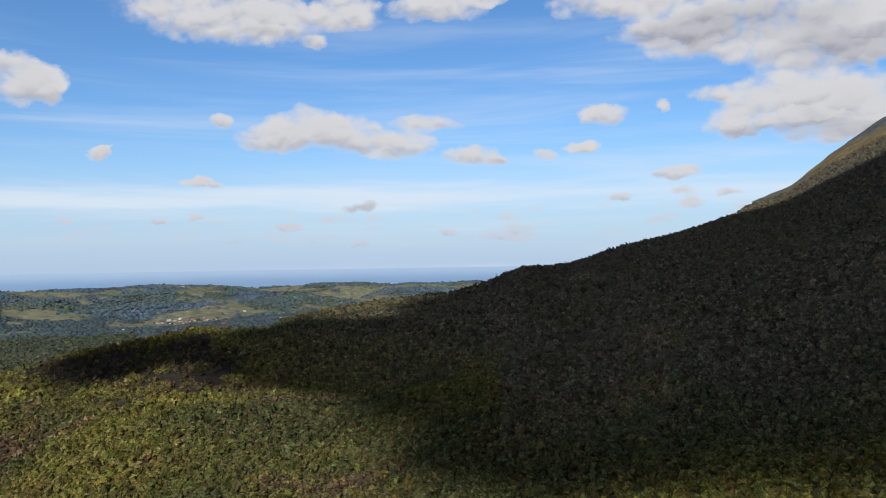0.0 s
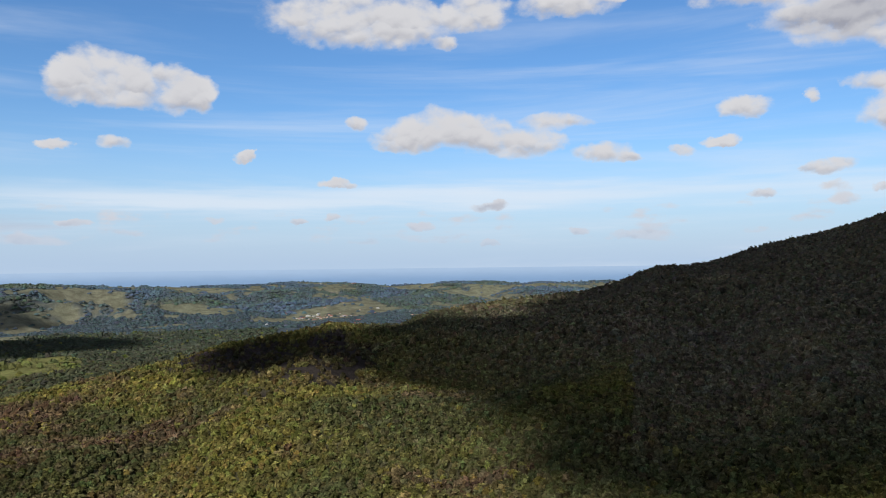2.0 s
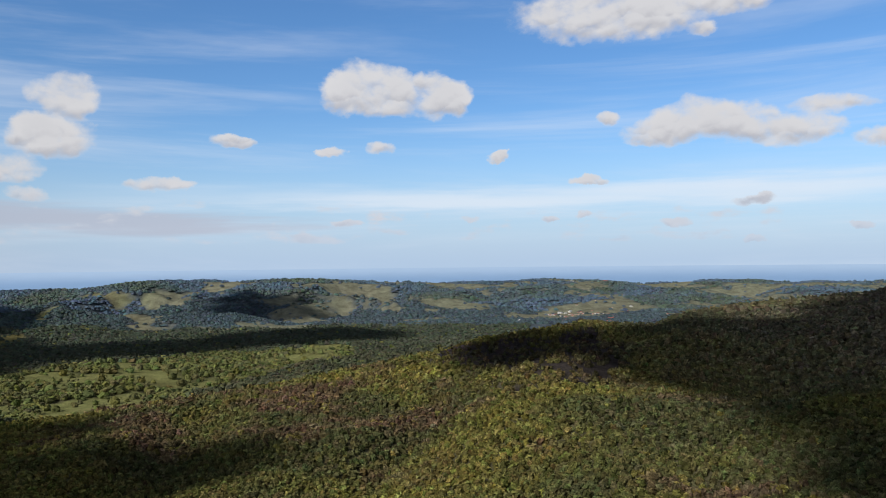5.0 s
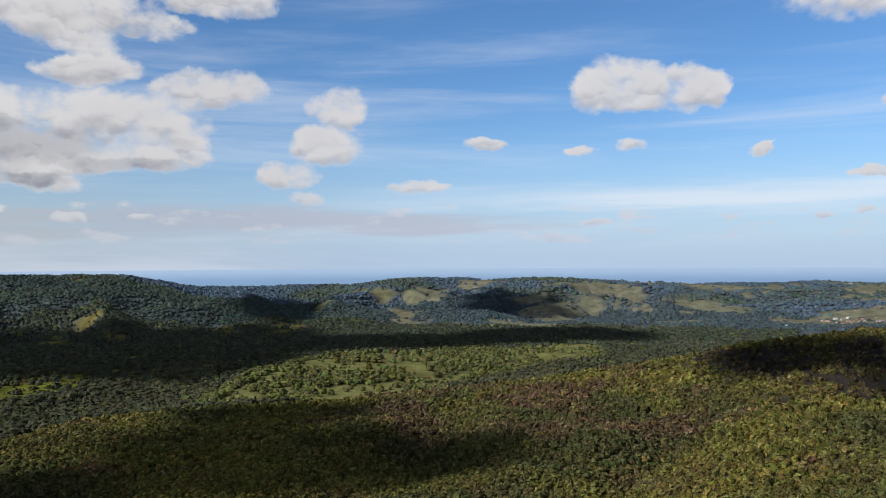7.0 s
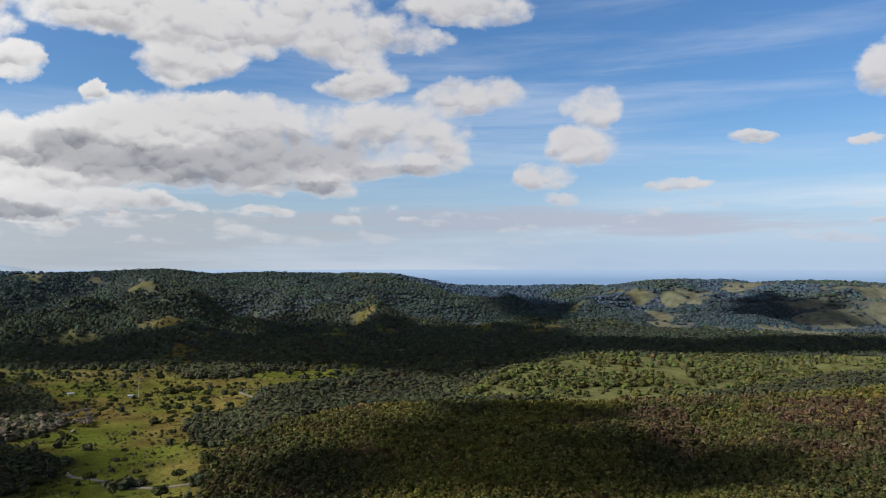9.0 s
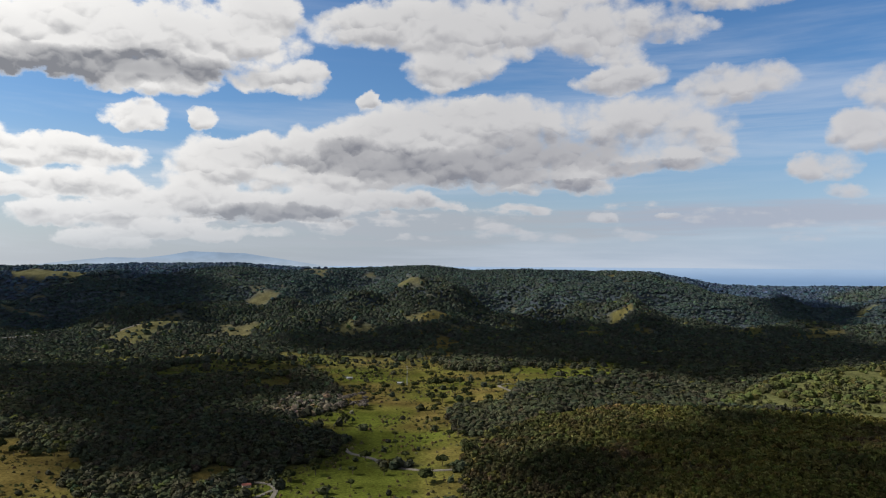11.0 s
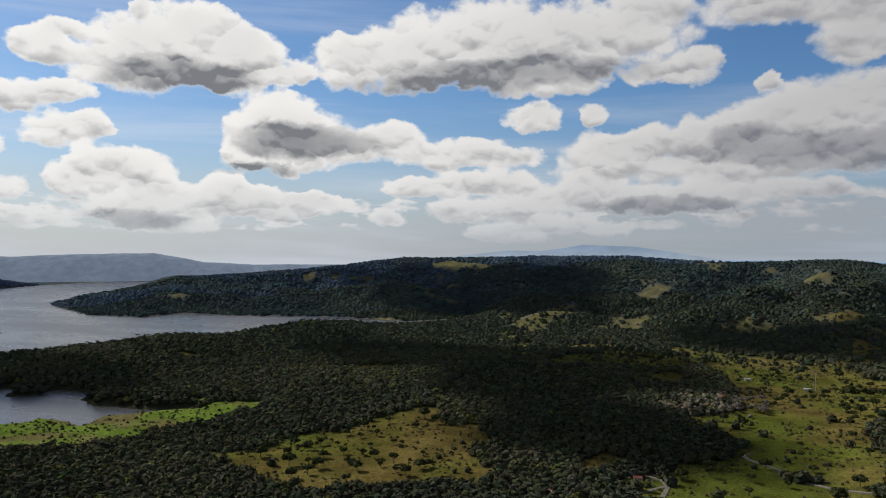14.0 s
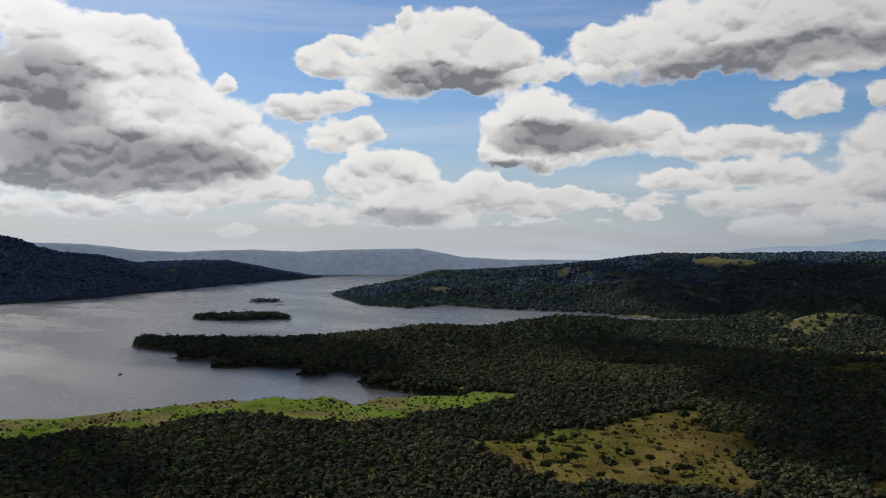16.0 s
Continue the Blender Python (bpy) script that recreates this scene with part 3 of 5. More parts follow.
# ---------------- land cover ----------------
# meadows: dryness, and their outline
MEADOWS = {
        "west_pasture": (0.42, [(-1372, -142), (-1336, -65), (-1319, 13), (-1249, 104), (-1152, 113), (-1122, 160), (-1145, 205), (-1241, 305), (-1242, 388),
        (-1141, 390), (-1042, 256), (-980, 176), (-902, 165), (-885, 126), (-872, 73), (-814, 56), (-759, 63), (-737, 34), (-717, 60), (-659, 94), (-629, 92),
        (-619, 75), (-634, 44), (-623, 15), (-653, -12), (-683, -15), (-713, -8), (-731, -27), (-773, -37), (-800, -73), (-850, -47), (-899, -30), (-995, -26),
        (-1109, -45), (-1162, -65), (-1278, -118)]),
        "track_meadow": (0.25, [(-571, -73), (-596, -67), (-616, -47), (-635, -21), (-647, -11), (-623, 11), (-604, 37), (-585, 58), (-557, 88), (-549, 98),
        (-532, 91), (-536, -64)]),
    "brown_glade": (0.75, [(-583, -140), (-607, -144), (-635, -127), (-627, -101), (-591, -101), (-580, -125)]),
        "south_meadow": (0.55, [(-498, -404), (-509, -410), (-548, -388), (-587, -383), (-628, -363), (-663, -348), (-707, -328), (-739, -315), (-696, -292),
        (-660, -287), (-676, -262), (-657, -244), (-602, -254), (-576, -253), (-558, -235), (-548, -194), (-524, -207), (-509, -240), (-502, -281), (-478,
        -298), (-466, -348), (-478, -380)]),
    "dam_slope": (0.95, [(-1630, -533), (-1788, -552), (-1854, -498), (-1878, -450), (-1859, -425), (-1681, -396), (-1622, -436), (-1578, -458), (-1531, -489)]),
    "house_slope": (0.65, [(-1629, -91), (-1714, -65), (-1799, -35), (-1703, -2), (-1655, -20), (-1618, -79)]),
    "brown_slope": (0.9, [(-1714, 60), (-1724, 105), (-1720, 155), (-1671, 170), (-1601, 147), (-1654, 76)]),
    "green_slope": (0.0, [(-1720, 261), (-1868, 321), (-1884, 365), (-1811, 364), (-1785, 307)]),
    "long_slope": (0.6, [(-1807, 437), (-1664, 507), (-1589, 579), (-1563, 581), (-1570, 444)]),
    "olive_slope": (0.35, [(-1742, 835), (-1820, 947), (-1663, 909), (-1554, 808)]),
    "ridge_top": (0.9, [(-2180, 116), (-2033, 156), (-2024, 116), (-2074, 72)]),
    "ridge_crest": (0.7, [(-2363, -38), (-2375, 22), (-2327, 38), (-2339, -12)]),
    "plateau": (0.45, [(-2559, -1212), (-2592, -1077), (-2472, -855), (-2319, -819), (-2423, -1077)]),
    "strip_a": (0.1, [(-1405, -505), (-1487, -508), (-1411, -469), (-1359, -474)]),
    "strip_b": (0.15, [(-1280, -427), (-1365, -416), (-1319, -361), (-1227, -356), (-1231, -402)]),
    "strip_c": (0.2, [(-1336, -344), (-1409, -265), (-1377, -236), (-1289, -308)]),
    "strip_d": (0.2, [(-1618, -286), (-1637, -248), (-1616, -223), (-1589, -241)]),
    "shaded_field": (0.55, [(-1155, -343), (-1232, -312), (-1316, -237), (-1300, -139), (-1237, -105), (-1153, -106), (-1139, -172), (-1108, -313)]),
    "shaded_field_small": (0.5, [(-1096, -169), (-1135, -105), (-1040, -87), (-1020, -154)]),
    "tan_slope": (0.98, [(-1596, 907), (-1708, 1024), (-1602, 1057), (-1512, 975), (-1515, 878)]),
    "olive_knoll": (0.35, [(-1737, 844), (-1825, 937), (-1665, 905), (-1556, 830), (-1570, 777)]),
    "far_pale_a": (0.5, [(-2012, 1671), (-2077, 1817), (-1998, 1868), (-1756, 1670), (-1764, 1554)]),
    "far_tan": (0.9, [(-2163, 2077), (-2248, 2214), (-2146, 2231), (-1809, 1839)]),
    "far_strip_a": (0.7, [(-1497, 1420), (-1408, 1459), (-1317, 1429), (-1357, 1306)]),
    "far_strip_b": (0.6, [(-1491, 1545), (-1466, 1634), (-1275, 1652), (-1190, 1475), (-1343, 1454)]),
    "far_field": (0.75, [(-1405, 2077), (-1273, 2062), (-1184, 2031), (-1198, 1939), (-1323, 2016)]),
    "far_field_long": (0.7, [(-1551, 2553), (-1320, 2423), (-1050, 2264), (-963, 2119), (-1112, 2140), (-1258, 2169)]),
    "far_field_top": (0.8, [(-1781, 2443), (-1713, 2534), (-1565, 2516), (-1333, 2095), (-1694, 2431)]),
    "north_field": (0.6, [(-899, 2160), (-909, 2427), (-762, 2464), (-630, 2650), (-581, 2525), (-661, 2194), (-739, 2016)]),
}
# pasture grown over with bushes on the second hill
BUSH_HILL = [(-837, 403), (-912, 468), (-973, 545), (-1024, 624), (-1061, 722), (-1052, 806), (-1024, 878), (-1017, 1010), (-925, 1055), (-898, 1155), (-850,
             1184), (-749, 1042), (-790, 957), (-790, 878), (-792, 786), (-633, 542), (-613, 490), (-646, 467), (-701, 484), (-773, 494)]


def depth_in(x, y, pts):
    """Metres from the outline: more than nought within it."""
    pts = np.array(pts, float)
    out = np.full(x.shape, -90.0)
    near = (x > pts[:, 0].min() - 90) & (x < pts[:, 0].max() + 90) & (y > pts[:, 1].min() - 90) & (y < pts[:, 1].max() + 90)
    px, py = x[near], y[near]
    best, inside = np.full(px.shape, 1e9), np.zeros(px.shape, bool)
    for (ax, ay), (bx, by) in zip(pts, np.roll(pts, -1, 0)):
        dx, dy = bx - ax, by - ay
        t = np.clip(((px - ax) * dx + (py - ay) * dy) / max(dx * dx + dy * dy, 1e-9), 0, 1)
        best = np.minimum(best, np.hypot(px - ax - t * dx, py - ay - t * dy))
        inside ^= ((ay > py) != (by > py)) & (px < (py - ay) * dx / (dy if dy else 1e-9) + ax)
    out[near] = np.clip(np.where(inside, best, -best), -90, 90)
    return out


def cover(x, y, shore):
    """How much meadow (0 wood, 1 meadow), how dry, how marshy."""
    b, r = polar(x, y)
    open_, dry = np.full(x.shape, -1.0), np.full(x.shape, 0.3)
    ragged = 62 * fbm(x, y, 75, 4) + 26 * fbm(x + 40, y, 24, 2)
    for d, outline in MEADOWS.values():
        m = (depth_in(x, y, outline) + ragged + (14 if len(outline) > 9 else -4)) / 30
        dry = np.where(m > open_, d, dry)
        open_ = np.maximum(open_, m)
    # mosaic of pasture on the farther hills, widest beyond the settlement
    foot_r = ring(FOOT, b)[0]
    share = np.interp(b, [-10, 10, 30, 45, 58, 66, 72, 80, 90, 100, 112, 125, 140], [0.04, 0.045, 0.03, -0.02, -0.07, -0.14, -0.16, -0.09, -0.07, -0.06, -0.10, -0.18, -0.25])
    patch = (fbm(x, y, 150, 4) + 0.35 * fbm(x + 500, y, 50, 2) + share - 0.045 + 0.12 * np.clip((r - 3000) / 900, -0.5, 1)) * 5
    hill = r > foot_r - 60
    dry = np.where(hill & (patch > open_), 0.62, dry)
    open_ = np.where(hill, np.maximum(open_, patch), open_)
    # clearings among the valley woods
    glade = (fbm(x + 700, y, 130, 4) + 0.3 * fbm(x, y, 50, 2) - np.where(b < 84, 0.19, 0.20)) * 5
    valley = (b > 20) & (b < 132) & (r > 1080) & (r < foot_r)
    dry = np.where(valley & (glade > open_), 0.35, dry)
    open_ = np.where(valley, np.maximum(open_, glade), open_)
    # bushy pasture on the second hill
    clumps = 4.0 * fbm(x, y, 85, 3) + 1.5 * fbm(x + 60, y, 28, 2)
    bush = np.where(depth_in(x, y, BUSH_HILL) + ragged * 0.6 > 0, 0.85 + clumps - 1.0 * np.clip((r - 1060) / 200, 0, 1), -1)
    dry = np.where(bush > open_, 0.12, dry)
    open_ = np.maximum(open_, bush)
    marsh = np.where((b > 121) & (r < np.interp(b, [121, 136, 140, 165], [870, 880, 920, 980])) & (shore < 88 + 110 * fbm(x, y, 80, 2)), 1.0, 0.0)
    return np.clip(open_ * 2.5 + 0.22, 0, 1), dry, marsh


def blend(a, b, t):
    return a * (1 - t[:, None]) + np.array(b) * t[:, None]


def ground_tint(x, y, shore):
    b, r = polar(x, y)
    m, dry, marsh = cover(x, y, shore)
    n1, n2 = fbm(x, y, 45, 3), fbm(x, y, 140, 3)
    c = np.tile((0.036, 0.038, 0.024), (len(x), 1))
    grass = blend(np.tile((0.094, 0.112, 0.020), (len(x), 1)), (0.138, 0.108, 0.034), np.clip(dry + 2.4 * n2 + 1.6 * n1, 0, 1))
    # far northern pasture paler and greyer: haze mixed into its colour
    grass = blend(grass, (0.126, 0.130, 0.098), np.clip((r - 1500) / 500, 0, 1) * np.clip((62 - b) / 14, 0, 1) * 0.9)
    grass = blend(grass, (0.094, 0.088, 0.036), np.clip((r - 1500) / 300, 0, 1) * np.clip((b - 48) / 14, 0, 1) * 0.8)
    grass = grass * (1 - 0.18 * (b > 86) * (r < 1250))[:, None]
    grass = blend(grass, (0.118, 0.122, 0.052), np.clip((72 - b) / 4, 0, 1) * np.clip((b - 33) / 4, 0, 1) * np.clip((1650 - r) / 100, 0, 1) * 0.85)
    # valley grass fades to a duller olive with distance
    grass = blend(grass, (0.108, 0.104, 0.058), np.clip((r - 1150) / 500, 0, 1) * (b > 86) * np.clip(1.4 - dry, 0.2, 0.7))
    # forest floor bluer with distance, haze painted into it
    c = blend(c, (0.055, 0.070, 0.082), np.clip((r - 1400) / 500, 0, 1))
    c = blend(c, (0.064, 0.060, 0.032), np.clip((84 - b) / 3, 0, 1) * (b > -60) * np.clip((1100 - r) / 150, 0, 1))
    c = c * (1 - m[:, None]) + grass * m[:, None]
    c = blend(c, (0.098, 0.150, 0.024), marsh)
    c = blend(c, (0.13, 0.108, 0.050), marsh * np.clip(0.3 + 5 * fbm(x + 300, y, 38, 3), 0, 0.9))
    # old lava on the near ridge, bare ash and thin grass on the cone
    lava = np.clip(4 * (1 - np.hypot((b - 22) / 8.5, (r - 900) / 190)) + 5 * n1, 0, 1)
    c = blend(c, (0.030, 0.026, 0.024), lava)
    cone = np.clip((r - 1950) / 100, 0, 1) * (b < -18) * (b > -170)
    c = blend(c, (0.125, 0.100, 0.056), cone * np.clip(0.75 + 2 * n2, 0, 1))
    beach = np.clip(1 - np.abs(shore - 3) / 7, 0, 1) * (r > 1200)
    return blend(c, (0.19, 0.16, 0.12), beach * 0.6)


# ---------------- materials ----------------
def material(name):
    m = bpy.data.materials.new(name)
    m.use_nodes = True
    return m, Nodes(m.node_tree)


def finish(n, colour, rough=0.9, normal=None, spec=0.2, **more):
    p = n.add("ShaderNodeBsdfPrincipled", {"Base Color": colour, "Roughness": rough, "Specular IOR Level": spec, **more})
    if normal is not None:
        n.tree.links.new(normal, p.inputs["Normal"])
    n.add("ShaderNodeOutputMaterial", [p.outputs[0]])


def soil_material():
    m, n = material("soil_and_grass")
    where = n.add("ShaderNodeNewGeometry").outputs["Position"]
    tint = n.add("ShaderNodeAttribute", attribute_name="tint").outputs["Color"]
    a, b = n.noise(where, 0.035, 6.0, 0.6), n.noise(where, 0.4, 5.0, 0.65)
    k = n.math("MULTIPLY", n.step(a, 0.25, 0.75, 0.65, 1.35), n.step(b, 0.25, 0.75, 0.6, 1.4))
    grey = n.add("ShaderNodeCombineColor", [k, k, k]).outputs[0]
    c = n.mix(1.0, tint, grey, "MULTIPLY")
    bump = n.add("ShaderNodeBump", {"Strength": 0.6, "Distance": 0.8, "Height": b}).outputs[0]
    finish(n, c, 1.0, bump, 0.0)
    return m


def leaf_material():
    m, n = material("foliage")
    geo = n.add("ShaderNodeNewGeometry").outputs
    tint = n.add("ShaderNodeAttribute", attribute_name="tint").outputs["Color"]
    a = n.noise(geo["Position"], 1.3, 5.0, 0.7)
    k = n.math("MULTIPLY", n.step(a, 0.28, 0.72, 0.50, 1.50), n.step(geo["Random Per Island"], 0.0, 1.0, 0.85, 1.15))
    c = n.mix(1.0, tint, n.add("ShaderNodeCombineColor", [k, k, k]).outputs[0], "MULTIPLY")
    bump = n.add("ShaderNodeBump", {"Strength": 0.8, "Distance": 0.5, "Height": n.noise(geo["Position"], 2.2, 3.0, 0.7)}).outputs[0]
    finish(n, c, 1.0, bump, 0.0)
    return m


def plain_material(name, colour, rough=0.8, grain=1.5, spread=0.25, metal=0.0):
    m, n = material(name)
    where = n.add("ShaderNodeNewGeometry").outputs["Position"]
    k = n.math("MULTIPLY", n.step(n.noise(where, grain, 5.0, 0.6), 0.25, 0.75, 1 - spread, 1 + spread), n.step(n.noise(where, grain * 0.12, 3.0), 0.3, 0.7, 1 - spread, 1 + spread))
    c = n.mix(1.0, colour, n.add("ShaderNodeCombineColor", [k, k, k]).outputs[0], "MULTIPLY")
    finish(n, c, rough, None, 0.3, Metallic=metal)
    return m


def water_material():
    m, n = material("lake_water")
    where = n.add("ShaderNodeNewGeometry").outputs["Position"]
    small = n.noise(where, 0.25, 5.0, 0.65)
    large = n.noise(n.vec("MULTIPLY", where, (0.006, 0.0025, 0.0)), 1.0, 4.0, 0.6)
    bump = n.add("ShaderNodeBump", {"Strength": 0.16, "Distance": 0.9, "Height": small}).outputs[0]
    finish(n, (0.070, 0.073, 0.080, 1), n.step(large, 0.35, 0.65, 0.22, 0.34), bump, 0.31, IOR=1.33)
    return m


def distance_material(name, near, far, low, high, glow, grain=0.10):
    """Far land or sea seen through much air: it glows, with haze painted in by height."""
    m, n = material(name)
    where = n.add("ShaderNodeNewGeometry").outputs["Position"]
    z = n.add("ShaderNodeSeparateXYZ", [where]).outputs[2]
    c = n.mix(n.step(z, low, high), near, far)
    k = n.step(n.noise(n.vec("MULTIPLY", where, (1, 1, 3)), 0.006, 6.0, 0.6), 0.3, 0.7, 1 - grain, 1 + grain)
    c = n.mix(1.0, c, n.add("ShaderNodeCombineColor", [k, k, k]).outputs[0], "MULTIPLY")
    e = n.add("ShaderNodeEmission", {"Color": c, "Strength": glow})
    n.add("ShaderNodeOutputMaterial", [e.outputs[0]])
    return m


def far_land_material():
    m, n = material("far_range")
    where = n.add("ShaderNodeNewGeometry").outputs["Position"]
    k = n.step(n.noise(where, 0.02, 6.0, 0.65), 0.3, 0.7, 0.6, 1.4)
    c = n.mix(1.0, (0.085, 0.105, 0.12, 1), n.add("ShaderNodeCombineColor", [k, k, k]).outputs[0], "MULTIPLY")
    # blue haze added as an even glow over the hills' own colour
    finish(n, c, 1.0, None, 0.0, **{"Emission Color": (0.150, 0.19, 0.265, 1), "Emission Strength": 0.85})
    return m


SOIL, LEAF, WATER = soil_material(), leaf_material(), water_material()
BARK = plain_material("bark", (0.12, 0.09, 0.065, 1), 0.9, 3.0, 0.35)


# ---------------- meshes from arrays ----------------
def mesh_from(name, verts, faces, mat, tint=None, smooth=False):
    """A mesh of triangles or quads, with a colour for each corner point."""
    verts, faces = np.asarray(verts, np.float32), np.asarray(faces, np.int32)
    me = bpy.data.meshes.new(name)
    k = faces.shape[1]
    me.vertices.add(len(verts)), me.loops.add(faces.size), me.polygons.add(len(faces))
    me.vertices.foreach_set("co", verts.ravel())
    me.loops.foreach_set("vertex_index", faces.ravel())
    me.polygons.foreach_set("loop_start", np.arange(0, faces.size, k, dtype=np.int32))
    me.polygons.foreach_set("use_smooth", np.full(len(faces), smooth))
    if tint is not None:
        layer = me.color_attributes.new("tint", "FLOAT_COLOR", "POINT")
        layer.data.foreach_set("color", np.column_stack([tint, np.ones(len(tint))]).astype(np.float32).ravel())
    me.materials.append(mat)
    me.update(calc_edges=True)
    return me


def grid_faces(rows, cols, closed=False):
    i, j = np.meshgrid(np.arange(rows - 1), np.arange(cols if closed else cols - 1), indexing="ij")
    k = (j + 1) % cols
    return np.stack([i * cols + j, i * cols + k, (i + 1) * cols + k, (i + 1) * cols + j], -1).reshape(-1, 4)


def part(name, bm, mat, parent=None, label=""):
    me = bpy.data.meshes.new(name)
    bm.to_mesh(me)
    bm.free()
    me.materials.append(mat)
    ob = new(name, me)
    if parent is not None:
        ob.parent = parent
    return tagged(ob, label) if label else ob


def build_ground():
    bearings = np.concatenate([np.arange(-180, -40, 3.0), np.arange(-40, 170, 0.40), np.arange(170, 180, 2.0)])
    steps = np.concatenate([np.linspace(0.0, 300, 12), 300 * np.exp(np.linspace(0, math.log(4880 / 300), 270))[1:]])
    B, R = np.meshgrid(bearings, steps)
    x, y = at(B.ravel(), R.ravel())
    shore = lake_side(x, y)
    z = land(x, y, shore)
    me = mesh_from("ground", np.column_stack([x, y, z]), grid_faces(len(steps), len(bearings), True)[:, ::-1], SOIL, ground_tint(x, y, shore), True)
    tagged(new("ground", me), "rolling green valley floor, hills and volcano slope", "ground", kind="structure")


build_ground()


def build_water():
    bm = bmesh.new()
    bmesh.ops.create_grid(bm, x_segments=40, y_segments=40, size=1)
    bmesh.ops.transform(bm, matrix=pose(-1750, -1950, 0) @ Matrix.Diagonal((2050, 1600, 1, 1)), verts=bm.verts)
    tagged(part("water", bm, WATER), "wide grey lake with a faintly rippled surface", "lake", kind="structure")


build_water()


def build_distance():
    """The sea beyond the hills, a cloud-capped volcano and the ranges at the lake's far end."""
    def sheet(name, bearings, profile, mat, label, category):
        x, y, z = [], [], []
        for r, heights in profile:
            px, py = at(bearings, np.full(len(bearings), r))
            x.append(px), y.append(py), z.append(heights)
        v = np.column_stack([np.concatenate(x), np.concatenate(y), np.concatenate(z)])
        tagged(new(name, mesh_from(name, v, grid_faces(len(profile), len(bearings)), mat, None, True)), label, category, kind="structure")

    b = np.arange(-40, 99, 2.0)
    one = np.ones(len(b))
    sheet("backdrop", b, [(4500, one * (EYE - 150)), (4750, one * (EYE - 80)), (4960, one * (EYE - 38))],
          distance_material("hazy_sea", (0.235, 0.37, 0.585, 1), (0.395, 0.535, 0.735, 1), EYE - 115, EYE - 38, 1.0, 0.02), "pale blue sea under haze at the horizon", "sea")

    def hump(b, knots, rough, seed):
        k = np.array(knots, float)
        h = EYE + 4850 * np.tan(np.radians(np.interp(b, k[:, 0], k[:, 1])))
        return h + rough * fbm(b * 10, np.full(len(b), seed), 14, 4)

    b = np.arange(91, 116, 0.2)
    top = hump(b, [(91, -0.9), (93.6, -0.4), (96.1, 0.0), (99, 0.45), (102.8, 0.58), (104.5, 0.25), (105.7, 0.12), (108.2, 0.10), (113.1, -0.45), (116, -0.9)], 8, 3)
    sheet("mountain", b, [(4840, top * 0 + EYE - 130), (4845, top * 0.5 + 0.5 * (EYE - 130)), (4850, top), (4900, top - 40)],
          distance_material("hazed_mountain_glow", (0.40, 0.49, 0.60, 1), (0.29, 0.39, 0.53, 1), EYE - 40, EYE + 45, 1.0), "hazy blue volcano far beyond the hills", "mountain")
    b = np.arange(117, 168, 0.2)
    top = hump(b, [(117, -1.1), (120.8, -0.98), (127, -1.03), (130.4, -0.84), (133.7, -0.23), (138.8, -0.34), (142.5, -0.52), (145.7, -0.37), (150.8, -0.55), (153.4, -0.44),
                   (156.9, -0.03), (160, 0.03), (168, 0.3)], 9, 8)
    low = top * 0 + EYE - 200
    wild = lambda k, seed: k * fbm(b * 12, b * 0 + seed, 22, 4)
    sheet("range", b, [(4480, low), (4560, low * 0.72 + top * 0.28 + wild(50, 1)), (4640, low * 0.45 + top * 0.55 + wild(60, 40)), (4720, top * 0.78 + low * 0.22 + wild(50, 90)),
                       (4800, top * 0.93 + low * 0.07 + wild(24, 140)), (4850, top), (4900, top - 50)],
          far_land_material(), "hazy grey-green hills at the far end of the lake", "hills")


build_distance()


# ---------------- unseen clouds overhead, added to shade the land ------
CLOUD = plain_material("cloud", (0.82, 0.82, 0.84, 1), 1.0, 0.004, 0.04)
